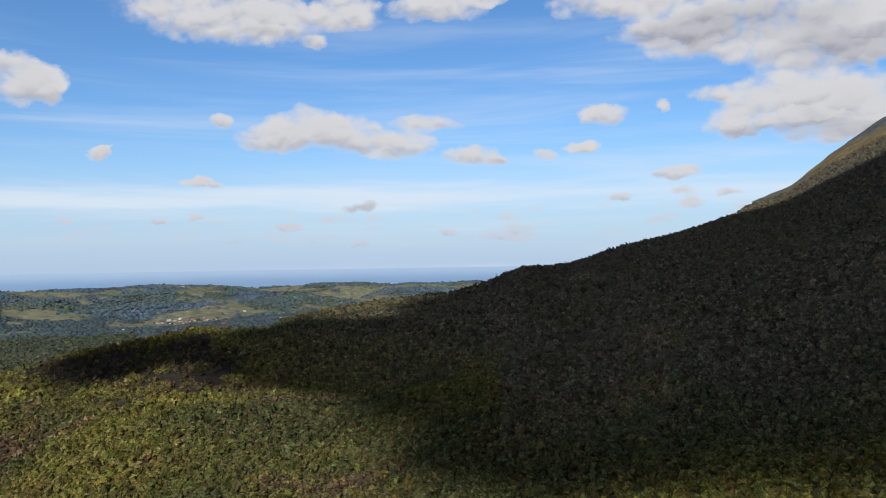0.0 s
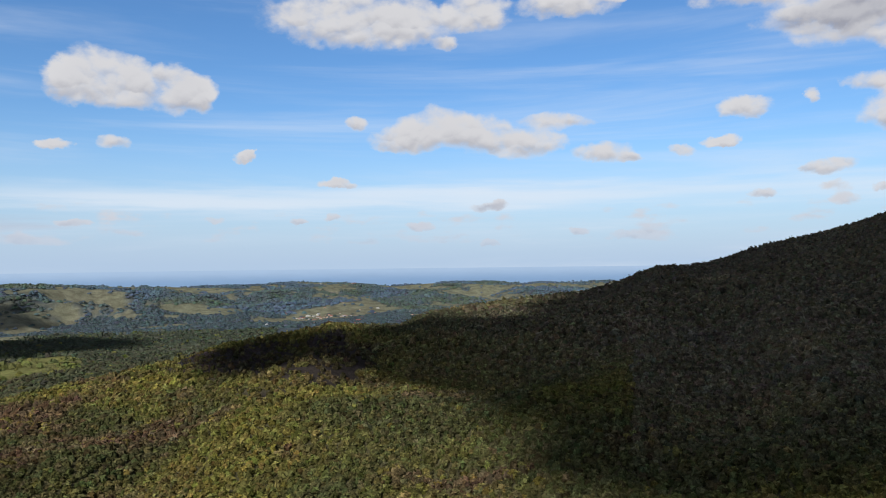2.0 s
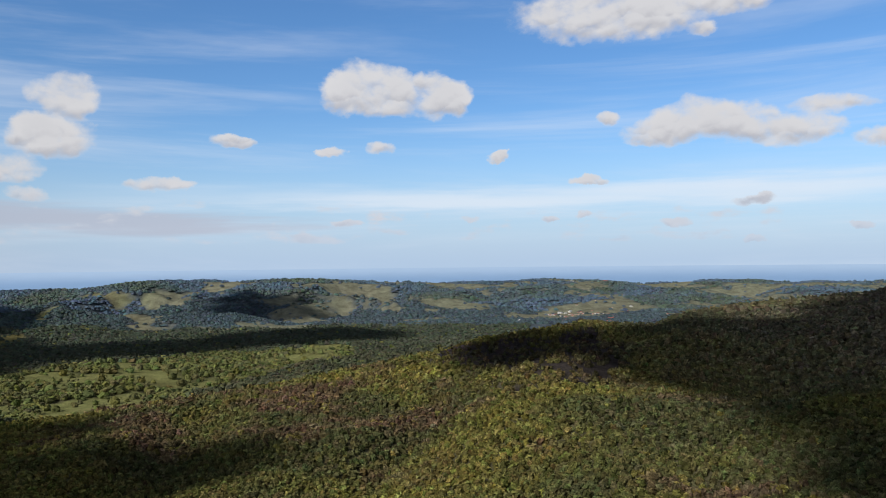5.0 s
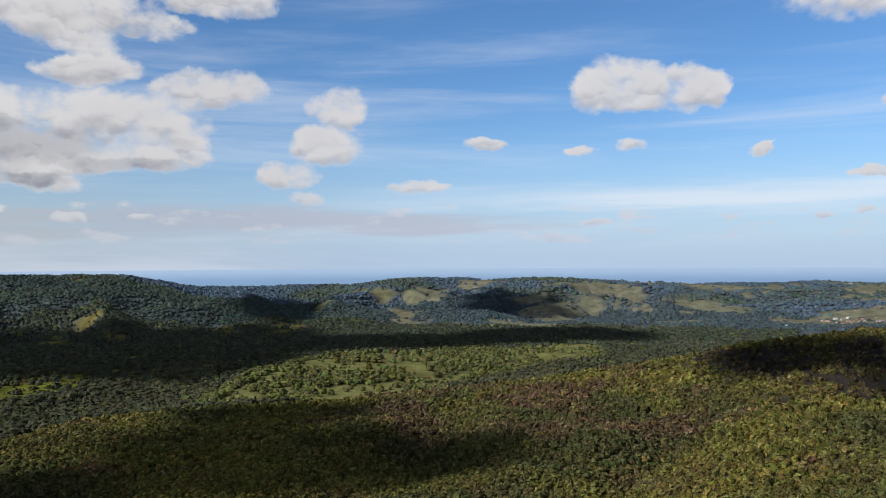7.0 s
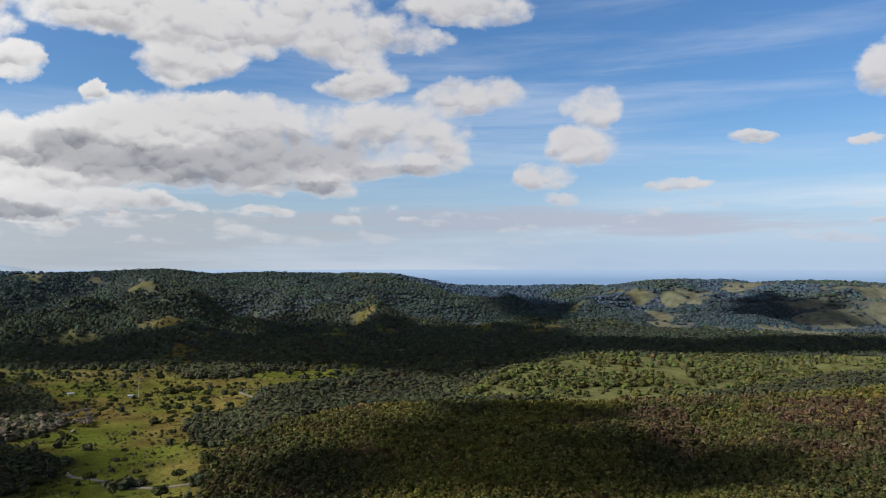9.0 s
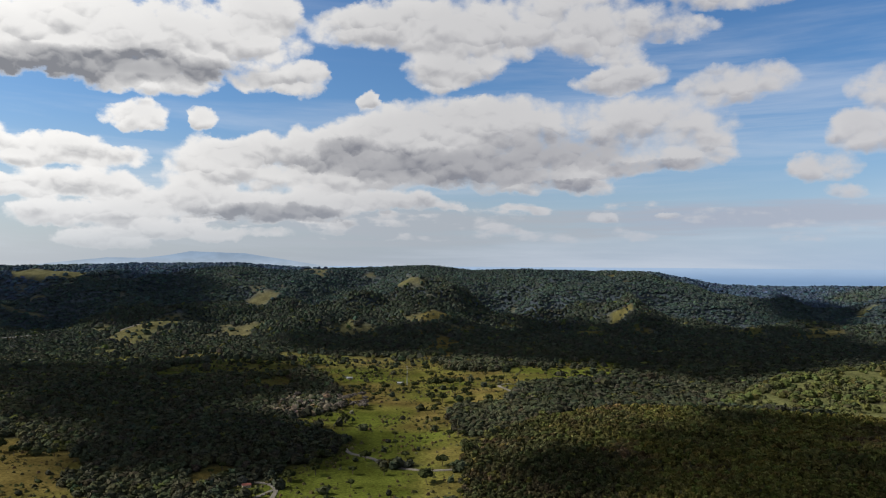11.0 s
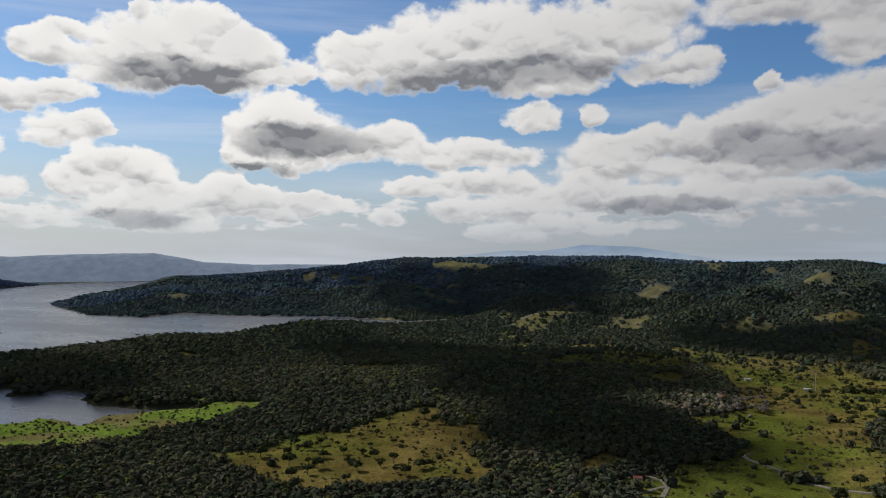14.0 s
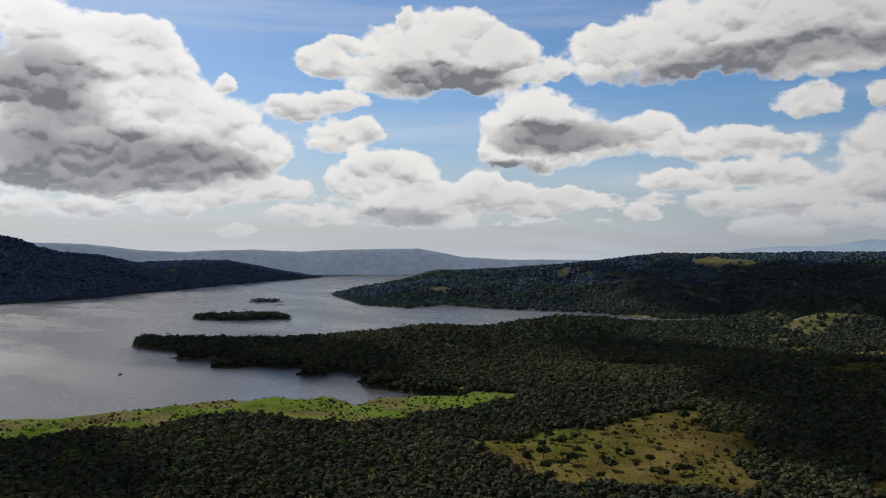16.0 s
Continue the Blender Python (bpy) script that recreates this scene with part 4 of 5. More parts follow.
# where their shade falls, fitted to the camera's view, lobe by lobe: x, y, half length, half breadth, turn
SHADES = {
        "flank": [(118, 438, 153, 97, 163), (52, 672, 180, 130, 70), (377, 890, 237, 159, 54), (525, 1367, 339, 264, 90), (-128, 883, 226, 172, 122), (257, 604,
        146, 111, 75), (148, 1097, 236, 214, 113)],
    "near_hill": [(-551, 160, 68, 54, 69), (-592, 278, 80, 67, 49), (-661, 388, 92, 79, 176), (-456, 390, 89, 62, -172), (-472, 273, 69, 53, 78)],
    "lava_ridge": [(-350, 880, 130, 100, 116)],
    "valley_north": [(-1555, 493, 255, 159, 172), (-1230, 543, 209, 187, 157), (-1520, 791, 246, 172, 167), (-1217, 962, 235, 164, 48), (-1077, 1321, 236, 183, 62)],
    "valley_west": [(-1482, 325, 250, 190, 154), (-1509, 21, 190, 158, 86), (-1302, 579, 288, 160, 162)],
    "far_hill_a": [(-1654, 1874, 144, 97, 69), (-1555, 1758, 173, 88, 50)],
    "far_hill_c": [(-2013, 1240, 430, 103, 147)],
    "west_slope": [(-2318, -997, 167, 53, 84), (-2247, -566, 243, 151, -142), (-2025, -774, 225, 168, 85)],
    "west_foot": [(-1438, 278, 168, 138, -167), (-1468, 30, 171, 121, 93), (-1682, 409, 245, 99, 169)],
    "fields": [(-1193, -234, 128, 105, 102), (-1008, -314, 119, 81, -179), (-1027, -162, 102, 87, 176)],
    "dark_wood": [(-683, -100, 95, 53, 170), (-669, -201, 68, 62, 53), (-789, -198, 91, 70, 96)],
    "shore_wood": [(-240, -589, 107, 53, 82)],
    "peninsula": [(-709, -868, 181, 98, 85), (-723, -1147, 199, 165, 61)],
    "wood_strip": [(-1125, -508, 188, 140, 94), (-983, -296, 183, 121, -166)],
    "south_slope": [(-2106, -592, 356, 171, -165), (-2368, -1112, 336, 86, 81), (-2030, -882, 230, 137, 119)],
    "lake_mountain": [(-1371, -2991, 430, 276, 134), (-1039, -2622, 295, 222, -149), (-2011, -3046, 430, 109, -156)],
}
SHADES["flank_above"] = [(560, 780, 420, 300, 60), (860, 1480, 380, 300, 60), (350, 1560, 430, 170, 35), (230, 880, 260, 220, 80), (200, 1440, 240, 130, 35), (30, 1290, 210, 120, 10), (-215, 800, 190, 95, 15), (-255, 745, 130, 60, 20)]


def build_clouds():
    rng = np.random.RandomState(3)
    lift = 2400 / SUN.z
    for lobes in SHADES.values():
        cx, cy = lobes[0][:2]
        z = float(land(np.array([float(cx)]), np.array([float(cy)]))[0])
        bm = bmesh.new()
        for x, y, a, b, turn in lobes:
            off = Vector(rng.rand(3) * 50)
            made = bmesh.ops.create_icosphere(bm, subdivisions=4, radius=1)["verts"]
            spin = Matrix.Rotation(radians(turn), 3, "Z")
            for v in made:
                d = v.co.normalized()
                k = 1 + 0.20 * noise.fractal(d * 1.9 + off, 0.6, 2.1, 5)
                v.co = spin @ Vector((d.x * a * k, d.y * b * k, d.z * 70 * k if d.z > 0 else d.z * 18)) + Vector((x - cx, y - cy, 0))
        ob = part("cloud", bm, CLOUD)
        ob.matrix_world = pose(cx + SUN.x * (lift - z / SUN.z), cy + SUN.y * (lift - z / SUN.z), 2400)
        tagged(ob, "broad white cloud high overhead, out of view, added to shade the land", "cloud", "clouds overhead")


build_clouds()


# ---------------- woods and scrub ----------------
def crown_template(rng, leaves, size=0.34, core=True):
    """A dome of foliage with ragged tufts standing off it, one across."""
    verts, faces = [], []
    if core:
        for z, rad, shift in ((-0.55, 0.75, 0.0), (0.05, 0.95, 0.5), (0.62, 0.62, 0.0)):
            for i in range(5):
                t = 2 * math.pi * (i + shift) / 5
                k = 0.88 * rad * (0.8 + 0.4 * rng.rand())
                verts.append((k * math.cos(t), k * math.sin(t), z + 0.25 * (rng.rand() - 0.5)))
        verts.append((0.15 * rng.randn(), 0.15 * rng.randn(), 0.95))
        for q in range(2):
            for i in range(5):
                a, b, c, d = q * 5 + i, q * 5 + (i + 1) % 5, q * 5 + 5 + i, q * 5 + 5 + (i + 1) % 5
                faces += [(a, b, c), (b, d, c)]
        faces += [(10 + i, 10 + (i + 1) % 5, 15) for i in range(5)]
    for _ in range(leaves):
        d = rng.randn(3)
        d[2] = abs(d[2]) * 0.9 - 0.15
        d /= np.linalg.norm(d)
        c = d * (0.72 + 0.38 * rng.rand())
        s = size * (0.75 + 0.5 * rng.rand())
        n = len(verts)
        e1 = np.cross(d, rng.randn(3))
        e1 /= np.linalg.norm(e1)
        e2 = np.cross(d, e1) + 0.5 * rng.randn(3)
        for t in (0.3, 2.4, 4.5):
            verts.append(tuple(c + s * (e1 * math.cos(t) + e2 * math.sin(t) * 0.8) + 0.12 * rng.randn(3)))
        faces.append((n, n + 1, n + 2))
    return np.array(verts), np.array(faces)


def tuft_template(rng, leaves=4):
    """A small plain dome for far trees."""
    verts = [((0.85 + 0.35 * rng.rand()) * math.cos(t), (0.85 + 0.35 * rng.rand()) * math.sin(t), -0.6 + 0.5 * rng.rand()) for t in np.arange(6) * math.pi / 3]
    verts += [((0.35 + 0.35 * rng.rand()) * math.cos(t), (0.35 + 0.35 * rng.rand()) * math.sin(t), 0.55 + 0.4 * rng.rand()) for t in 0.5 + np.arange(3) * 2 * math.pi / 3]
    faces = [(6, 7, 8)]
    for i in range(3):
        faces += [(2 * i, 2 * i + 1, 6 + i), (2 * i + 1, (2 * i + 2) % 6, 6 + i), ((2 * i + 2) % 6, 6 + (i + 1) % 3, 6 + i)]
    for _ in range(leaves):
        t, z, n = 2 * math.pi * rng.rand(), 0.1 + 0.8 * rng.rand(), len(verts)
        k = 0.8 - 0.35 * z
        c = np.array((k * math.cos(t), k * math.sin(t), z))
        verts += [tuple(c + 0.42 * rng.randn(3) * (1, 1, 0.7)) for _ in range(3)]
        faces.append((n, n + 1, n + 2))
    return np.array(verts), np.array(faces)


def scatter(rng, spacing, low, high, near, far):
    """Points on a jittered grid between two bearings and two distances."""
    n = int(2 * far / spacing) + 2
    gx, gy = np.meshgrid(np.arange(n), np.arange(n))
    gx, gy = (gx.ravel() - n / 2) * spacing, (gy.ravel() - n / 2) * spacing
    b, r = polar(gx, gy)
    ok = (b > low - 1) & (b < high + 1) & (r > near * 0.98) & (r < far * 1.02)
    x, y = gx[ok], gy[ok]
    x, y = x + spacing * (rng.rand(len(x)) - 0.5) * 0.95, y + spacing * (rng.rand(len(x)) - 0.5) * 0.95
    b, r = polar(x, y)
    ok = (b > low) & (b < high) & (r > near) & (r < far)
    return x[ok], y[ok]


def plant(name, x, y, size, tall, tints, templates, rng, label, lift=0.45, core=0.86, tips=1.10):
    """One mesh of many crowns. Shade and light sit in the colour: core darkens, tips lighten."""
    z = land(x, y)
    turn = rng.rand(len(x)) * 2 * math.pi
    pick = rng.randint(len(templates), size=len(x))
    V, F, T, base = [], [], [], 0
    for i, (tv, tf) in enumerate(templates):
        k = pick == i
        if not k.any():
            continue
        c, s = np.cos(turn[k])[:, None], np.sin(turn[k])[:, None]
        sx = (size[k] * (0.85 + 0.3 * rng.rand(k.sum())))[:, None]
        px = (tv[:, 0] * c - tv[:, 1] * s) * sx + x[k][:, None]
        py = (tv[:, 0] * s + tv[:, 1] * c) * sx + y[k][:, None]
        pz = tv[:, 2] * tall[k][:, None] + z[k][:, None] + (tall[k] * lift)[:, None]
        V.append(np.stack([px, py, pz], -1).reshape(-1, 3))
        F.append((tf[None] + (np.arange(k.sum()) * len(tv))[:, None, None] + base).reshape(-1, 3))
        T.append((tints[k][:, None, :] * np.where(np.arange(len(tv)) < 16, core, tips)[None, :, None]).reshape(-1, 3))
        base += len(tv) * int(k.sum())
    me = mesh_from(name, np.concatenate(V), np.concatenate(F), LEAF, np.concatenate(T), False)
    return tagged(new(name, me), label, name.replace("_", " "), kind="stuff")


def vary(rng, base, spread=0.17):
    k = 1 + spread * rng.randn(len(base), 1)
    hue = 1 + 0.07 * rng.randn(len(base), 3)
    return np.clip(base * 1.0 * np.clip(k, 0.4, 1.8) * hue, 0.004, 0.6)


def build_woods():
    rng = np.random.RandomState(11)
    rich = [crown_template(rng, 11, 0.40) for _ in range(9)]
    plain = [crown_template(rng, 7, 0.44) for _ in range(9)]
    light = [crown_template(rng, 4, 0.50) for _ in range(8)]
    sparse = [crown_template(rng, 1) for _ in range(6)]
    tufts = [tuft_template(rng) for _ in range(8)]
    small = [tuft_template(rng, 1) for _ in range(8)]

    # scrub on the volcano's flank and the near spur
    for spacing, near, far, tmpl in ((4.6, 330, 600, rich), (5.4, 600, 800, plain), (6.4, 800, 1120, light), (8.0, 1120, 2130, tufts)):
        x, y = scatter(rng, spacing, -36, 83, near, far)
        b, r = polar(x, y)
        crest = ring(VOLCANO + SPUR, b)[0]
        lava = np.clip(3 * (1 - np.hypot((b - 22) / 8.5, (r - 900) / 190)) + 4 * fbm(x, y, 45, 3), 0, 1)
        keep = (r < np.minimum(crest + 28, np.where(b < -21.5, 2040, 2200))) & (rng.rand(len(x)) > 0.75 * lava)
        x, y, b, r, lava = x[keep], y[keep], b[keep], r[keep], lava[keep]
        n1, n2 = fbm(x, y, 120, 3), fbm(x, y, 50, 3)
        c = np.tile((0.128, 0.124, 0.038), (len(x), 1))
        c = blend(c, (0.064, 0.070, 0.034), np.clip(0.45 + 3.2 * n1, 0, 1))
        c = blend(c, (0.100, 0.074, 0.050), np.clip(-0.30 + 3.4 * n2 + 1.0 * np.exp(-((b - 42) / 11) ** 2 - ((r - 800) / 150) ** 2), 0, 1))
        c = blend(c, (0.16, 0.145, 0.04), (rng.rand(len(x)) < 0.02 + 0.10 * (n2 > 0.16)) * 0.6)
        c = blend(c, (0.045, 0.038, 0.030), lava * 0.7)
        high = np.clip((r - 1150) / 300, 0, 1)
        # scrub paler and greyer where cloud shade lies, lifting the shade by colour
        c = blend(c, (0.104, 0.098, 0.084), np.maximum(high * 0.9, 0.85 * np.clip((20 - b) / 22, 0, 1) * np.clip((r - np.where(b > -4, 600, 420)) / 220, 0, 1)))
        size = spacing * (0.46 + 0.28 * rng.rand(len(x))) * (1 - 0.3 * high)
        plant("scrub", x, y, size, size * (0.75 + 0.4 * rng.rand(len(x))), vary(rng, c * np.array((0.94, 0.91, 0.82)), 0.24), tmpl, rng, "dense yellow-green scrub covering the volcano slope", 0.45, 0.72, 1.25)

    # rough lava blocks on the near ridge
    x, y = scatter(rng, 4.6, 17, 40, 820, 1085)
    b, r = polar(x, y)
    lava = 1 - np.hypot((b - 23) / 8.0, (r - 930) / 150) + 2.2 * fbm(x, y, 45, 3)
    x, y, r = x[lava > 0.25], y[lava > 0.25], r[lava > 0.25]
    size = 1.2 + 2.2 * rng.rand(len(x)) ** 2
    plant("lava_rocks", x, y, size, size * (0.6 + 0.8 * rng.rand(len(x))), vary(rng, np.tile((0.040, 0.035, 0.033), (len(x), 1))), tufts, rng, "rough dark lava blocks strewn over the ridge", 0.2)

    # woods of the valley and the lake's shore
    for spacing, low, high_, near, far, tmpl in ((6.0, 76, 168, 470, 800, rich), (6.8, 76, 168, 800, 1300, light), (7.6, 84, 156, 1300, 2050, tufts),
                                                (8.0, 28, 84, 820, 1250, plain), (7.8, 22, 84, 1250, 2000, tufts)):
        x, y = scatter(rng, spacing, low, high_, near, far)
        b, r = polar(x, y)
        shore = lake_side(x, y)
        m, dry, marsh = cover(x, y, shore)
        behind = r > ring(VOLCANO + SPUR, b)[0] + 30
        hilly = depth_in(x, y, BUSH_HILL) > -15
        few = np.where(hilly, 0.09, np.where(r > 1200, 0.14, 0.02))
        keep = (shore > 4) & (marsh < 0.5) & ((b > 83) | behind) & (rng.rand(len(x)) < np.maximum(few, 0.98 - 1.1 * m))
        x, y, b, r, m, hilly = x[keep], y[keep], b[keep], r[keep], m[keep], hilly[keep]
        n1 = fbm(x, y, 150, 3)
        c = np.tile((0.047, 0.054, 0.038), (len(x), 1))
        c = blend(c, (0.070, 0.076, 0.048), np.clip(0.2 + 2.5 * n1, 0, 1))
        # a little haze painted in: crowns turn bluer beyond 1200 m
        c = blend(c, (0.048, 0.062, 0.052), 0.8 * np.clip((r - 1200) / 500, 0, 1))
        c = blend(c, (0.105, 0.115, 0.03), (rng.rand(len(x)) < 0.03) * 0.6)
        c = blend(c, (0.104, 0.116, 0.042), hilly * (0.35 + 0.6 * rng.rand(len(x))))
        c = blend(c, (0.17, 0.15, 0.12), ((rng.rand(len(x)) < 0.6) & (np.hypot(x + 880, y + 50) < 60)) * 0.8)
        size = spacing * (0.54 + 0.38 * rng.rand(len(x))) * np.where(m > 0.5, np.where(rng.rand(len(x)) < 0.3, 1.15, 0.6), 1)
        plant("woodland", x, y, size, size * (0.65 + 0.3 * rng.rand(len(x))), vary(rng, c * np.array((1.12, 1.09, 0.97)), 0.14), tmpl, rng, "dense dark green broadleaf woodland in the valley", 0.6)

    # tussocks and low bushes on the meadows
    x, y = scatter(rng, 5.0, 68, 165, 480, 1350)
    shore = lake_side(x, y)
    m, dry, marsh = cover(x, y, shore)
    g = fbm(x, y, 40, 3)
    keep = ((m > 0.3) | (marsh > 0.5)) & (shore > 6) & (rng.rand(len(x)) < 0.34 + 1.8 * g)
    x, y, g = x[keep], y[keep], g[keep]
    size = 0.6 + 1.7 * rng.rand(len(x)) ** 2
    c = blend(np.tile((0.088, 0.090, 0.034), (len(x), 1)), (0.12, 0.095, 0.048), np.clip(0.4 + rng.randn(len(x)) * 0.4, 0, 1))
    plant("tussocks", x, y, size, size * (0.6 + 0.3 * rng.rand(len(x))), vary(rng, c), small, rng, "low olive and brown tussocks dotting the meadows", 0.3)

    # woods on the hills, and the mountains across the lake
    for spacing, low, high_, near, far in ((9.0, -4, 142, 1750, 2500), (12.0, -6, 142, 2500, 4050), (12.0, 139, 170, 2330, 4300)):
        x, y = scatter(rng, spacing, low, high_, near, far)
        b, r = polar(x, y)
        shore = lake_side(x, y)
        m, dry, marsh = cover(x, y, shore)
        foot, crest = np.where(b > 141, 2500, ring(FOOT, b)[0]), ring(CREST + CREST_SOUTH, b)[0]
        keep = (shore > 6) & (r < crest + 90) & (r > np.maximum(foot - 250, near)) & (rng.rand(len(x)) < np.maximum(0.025, 0.97 - 1.1 * m))
        keep &= (r > 2000) | (b > 139)if near > 2600 else (r > np.where(b < 84, 2000, 2050))
        x, y, b, r = x[keep], y[keep], b[keep], r[keep]
        # haze is painted into these tints: the farther band and mountains are bluer
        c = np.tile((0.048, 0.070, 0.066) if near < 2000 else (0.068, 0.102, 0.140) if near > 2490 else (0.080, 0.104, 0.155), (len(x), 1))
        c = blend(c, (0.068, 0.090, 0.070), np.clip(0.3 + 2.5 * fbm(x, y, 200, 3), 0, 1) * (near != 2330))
        # more painted haze on the northern hills
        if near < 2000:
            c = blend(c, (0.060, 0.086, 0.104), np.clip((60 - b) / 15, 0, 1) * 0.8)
        size = spacing * (0.50 + 0.32 * rng.rand(len(x)))
        plant("hill_forest", x, y, size, size * (0.45 + 0.25 * rng.rand(len(x))), vary(rng, c, 0.14), small if far > 2500 else tufts, rng, "dark green forest covering the distant hills, tinted bluer for haze", 0.5)


build_woods()


# ---------------- single trees of the pastures ----------------
def height_at(x, y):
    return float(land(np.array([float(x)]), np.array([float(y)]))[0])


def tapered(bm, a, b, ra, rb, sides=6):
    """A tapered limb from a to b."""
    a, b = Vector(a), Vector(b)
    turn = (b - a).to_track_quat("Z", "Y").to_matrix()
    rings = []
    for c, r in ((a, ra), (b, rb)):
        rings.append([bm.verts.new(c + turn @ Vector((r * math.cos(t), r * math.sin(t), 0))) for t in (2 * math.pi * i / sides for i in range(sides))])
    for i in range(sides):
        bm.faces.new((rings[0][i], rings[0][(i + 1) % sides], rings[1][(i + 1) % sides], rings[1][i]))
    bm.faces.new(rings[1])


def make_tree(rng, spread, tall, tint, label):
    tree = new("tree")
    bm = bmesh.new()
    fork = Vector((0.2 * rng.randn(), 0.2 * rng.randn(), tall * 0.38))
    tapered(bm, (0, 0, -0.6), fork, 0.34, 0.22)
    tips = []
    for i in range(4):
        t = 2 * math.pi * (i + 0.4 * rng.rand()) / 4
        tip = fork + Vector((math.cos(t) * spread * 0.55, math.sin(t) * spread * 0.55, tall * (0.22 + 0.15 * rng.rand())))
        tapered(bm, fork - Vector((0, 0, 0.3)), tip, 0.16, 0.06, 5)
        tips.append(tip)
    part("trunk", bm, BARK, tree)
    V, F, n = [], [], 0
    tips.append(fork + Vector((0, 0, tall * 0.42)))
    for tip in tips:
        tv, tf = crown_template(rng, 22, 0.42)
        k = spread * (0.45 + 0.2 * rng.rand())
        V.append(tv * (k, k, k * 0.72) + np.array(tip))
        F.append(tf + n)
        n += len(tv)
    V, F = np.concatenate(V), np.concatenate(F)
    crown = new("crown", mesh_from("crown", V, F, LEAF, np.tile(tint, (len(V), 1)) * (0.75 + 0.5 * rng.rand(len(V), 1)), True))
    crown.parent = tree
    return tagged(tree, label, "tree", "trees in the pastures")


def build_trees():
    rng = np.random.RandomState(23)
    kinds = [make_tree(rng, 5.0, 8.5, (0.046, 0.054, 0.022), "dark green spreading pasture tree on open grass"),
             make_tree(rng, 3.6, 7.0, (0.050, 0.060, 0.024), "small rounded dark green tree on open grass"),
             make_tree(rng, 6.2, 10.0, (0.044, 0.052, 0.022), "broad old shade tree standing in the pasture"),
             make_tree(rng, 2.8, 5.0, (0.060, 0.064, 0.024), "low olive-green bushy tree in the pasture"),
             make_tree(rng, 4.0, 7.0, (0.15, 0.13, 0.11), "pale leafless-looking grey tree beside the meadow")]
    first = [True] * len(kinds)

    def put(k, x, y, s):
        m = pose(x, y, height_at(x, y), 0, 0, 360 * rng.rand()) @ Matrix.Diagonal((s, s, s * (0.85 + 0.3 * rng.rand()), 1))
        if first[k]:
            kinds[k].matrix_basis, first[k] = m, False
        else:
            ob = copy_thing(kinds[k], Matrix())
            ob.matrix_basis = m

    # a shaded clump, a row of slim trees, pale trees by the track, then single ones
    for dx, dy in ((-8, -4), (-2, 5), (6, -2), (12, 4), (-14, 3), (3, -7)):
        put(2, -1020 + dy, 105 + dx * 1.3, 0.75 + 0.3 * rng.rand())
    for i in range(7):
        put(1, -1120 + 5 * rng.randn(), -25 + 7 * i, 0.8 + 0.3 * rng.rand())
    for i in range(26):
        put(4, -905 + 30 * rng.randn(), -40 + 26 * rng.randn(), 0.8 + 0.4 * rng.rand())
    x, y = scatter(rng, 22.0, 68, 128, 520, 1500)
    shore = lake_side(x, y)
    m, dry, marsh = cover(x, y, shore)
    group = fbm(x, y, 90, 3)
    ok = (m > 0.6) & (marsh < 0.5) & (shore > 8) & (rng.rand(len(x)) < np.where(group > 0.10, 0.9, 0.10))
    spots = rng.permutation(np.column_stack([x[ok], y[ok]]))
    for px, py in spots[:280]:
        k = rng.choice(4, p=(0.34, 0.30, 0.10, 0.26))
        put(int(k), px, py, 0.65 + 0.5 * rng.rand())


build_trees()

# ---------------- roads and tracks ----------------
GRAVEL = plain_material("pale_gravel", (0.16, 0.145, 0.12, 1), 0.95, 0.8, 0.2)


def ribbon(name, pts, width, mat, label, lift=0.45):
    """A road that follows the ground through a few points."""
    pts = [Vector((*p, 0)) for p in pts]
    line = []
    for i in range(len(pts) - 1):
        a, b, c, d = pts[max(i - 1, 0)], pts[i], pts[i + 1], pts[min(i + 2, len(pts) - 1)]
        for k in range(8):
            t = k / 8
            line.append(0.5 * ((2 * b) + (c - a) * t + (2 * a - 5 * b + 4 * c - d) * t * t + (3 * b - a - 3 * c + d) * t ** 3))
    line.append(pts[-1])
    bm, last = bmesh.new(), None
    for i, p in enumerate(line):
        side = (line[min(i + 1, len(line) - 1)] - line[max(i - 1, 0)]).normalized().cross(Vector((0, 0, 1))) * width / 2
        z = max(height_at(q.x, q.y) for q in (p, p + side, p - side))
        edge = [bm.verts.new((q.x, q.y, z + h)) for q, h in ((p - side * 1.2, -0.6), (p - side, lift), (p + side, lift), (p + side * 1.2, -0.6))]
        if last:
            for j in range(3):
                bm.faces.new((last[j], last[j + 1], edge[j + 1], edge[j]))
        last = edge
    return tagged(part(name, bm, mat), label, "track", kind="structure")


ribbon("road", [(-505, -60), (-535, -66), (-562, -66), (-578, -74), (-580, -90), (-566, -108), (-549, -112), (-540, -98), (-545, -80), (-562, -68)], 3.2, GRAVEL, "pale gravel drive curling round a small knoll")
ribbon("road", [(-675, -20), (-658, -14), (-640, 4), (-620, 14), (-605, 36), (-596, 60), (-590, 95)], 3.6, GRAVEL, "pale gravel farm track across the meadow")
ribbon("road", [(-1000, 190), (-972, 166), (-935, 172), (-905, 174), (-875, 164), (-845, 150)], 3.8, GRAVEL, "grey stony track beside the pasture")
ribbon("road", [(-420, -470), (-391, -440), (-360, -410), (-337, -385), (-300, -340)], 4.0, GRAVEL, "narrow pale road cutting through the woods")
ribbon("road", [(-1640, -560), (-1690, -520), (-1760, -470), (-1850, -500), (-1900, -560)], 6.0, GRAVEL, "dusty road climbing from the dam to the hills")


# ---------------- houses ----------------
WALL = plain_material("whitewashed_wall", (0.46, 0.45, 0.42, 1), 0.85, 1.2, 0.12)
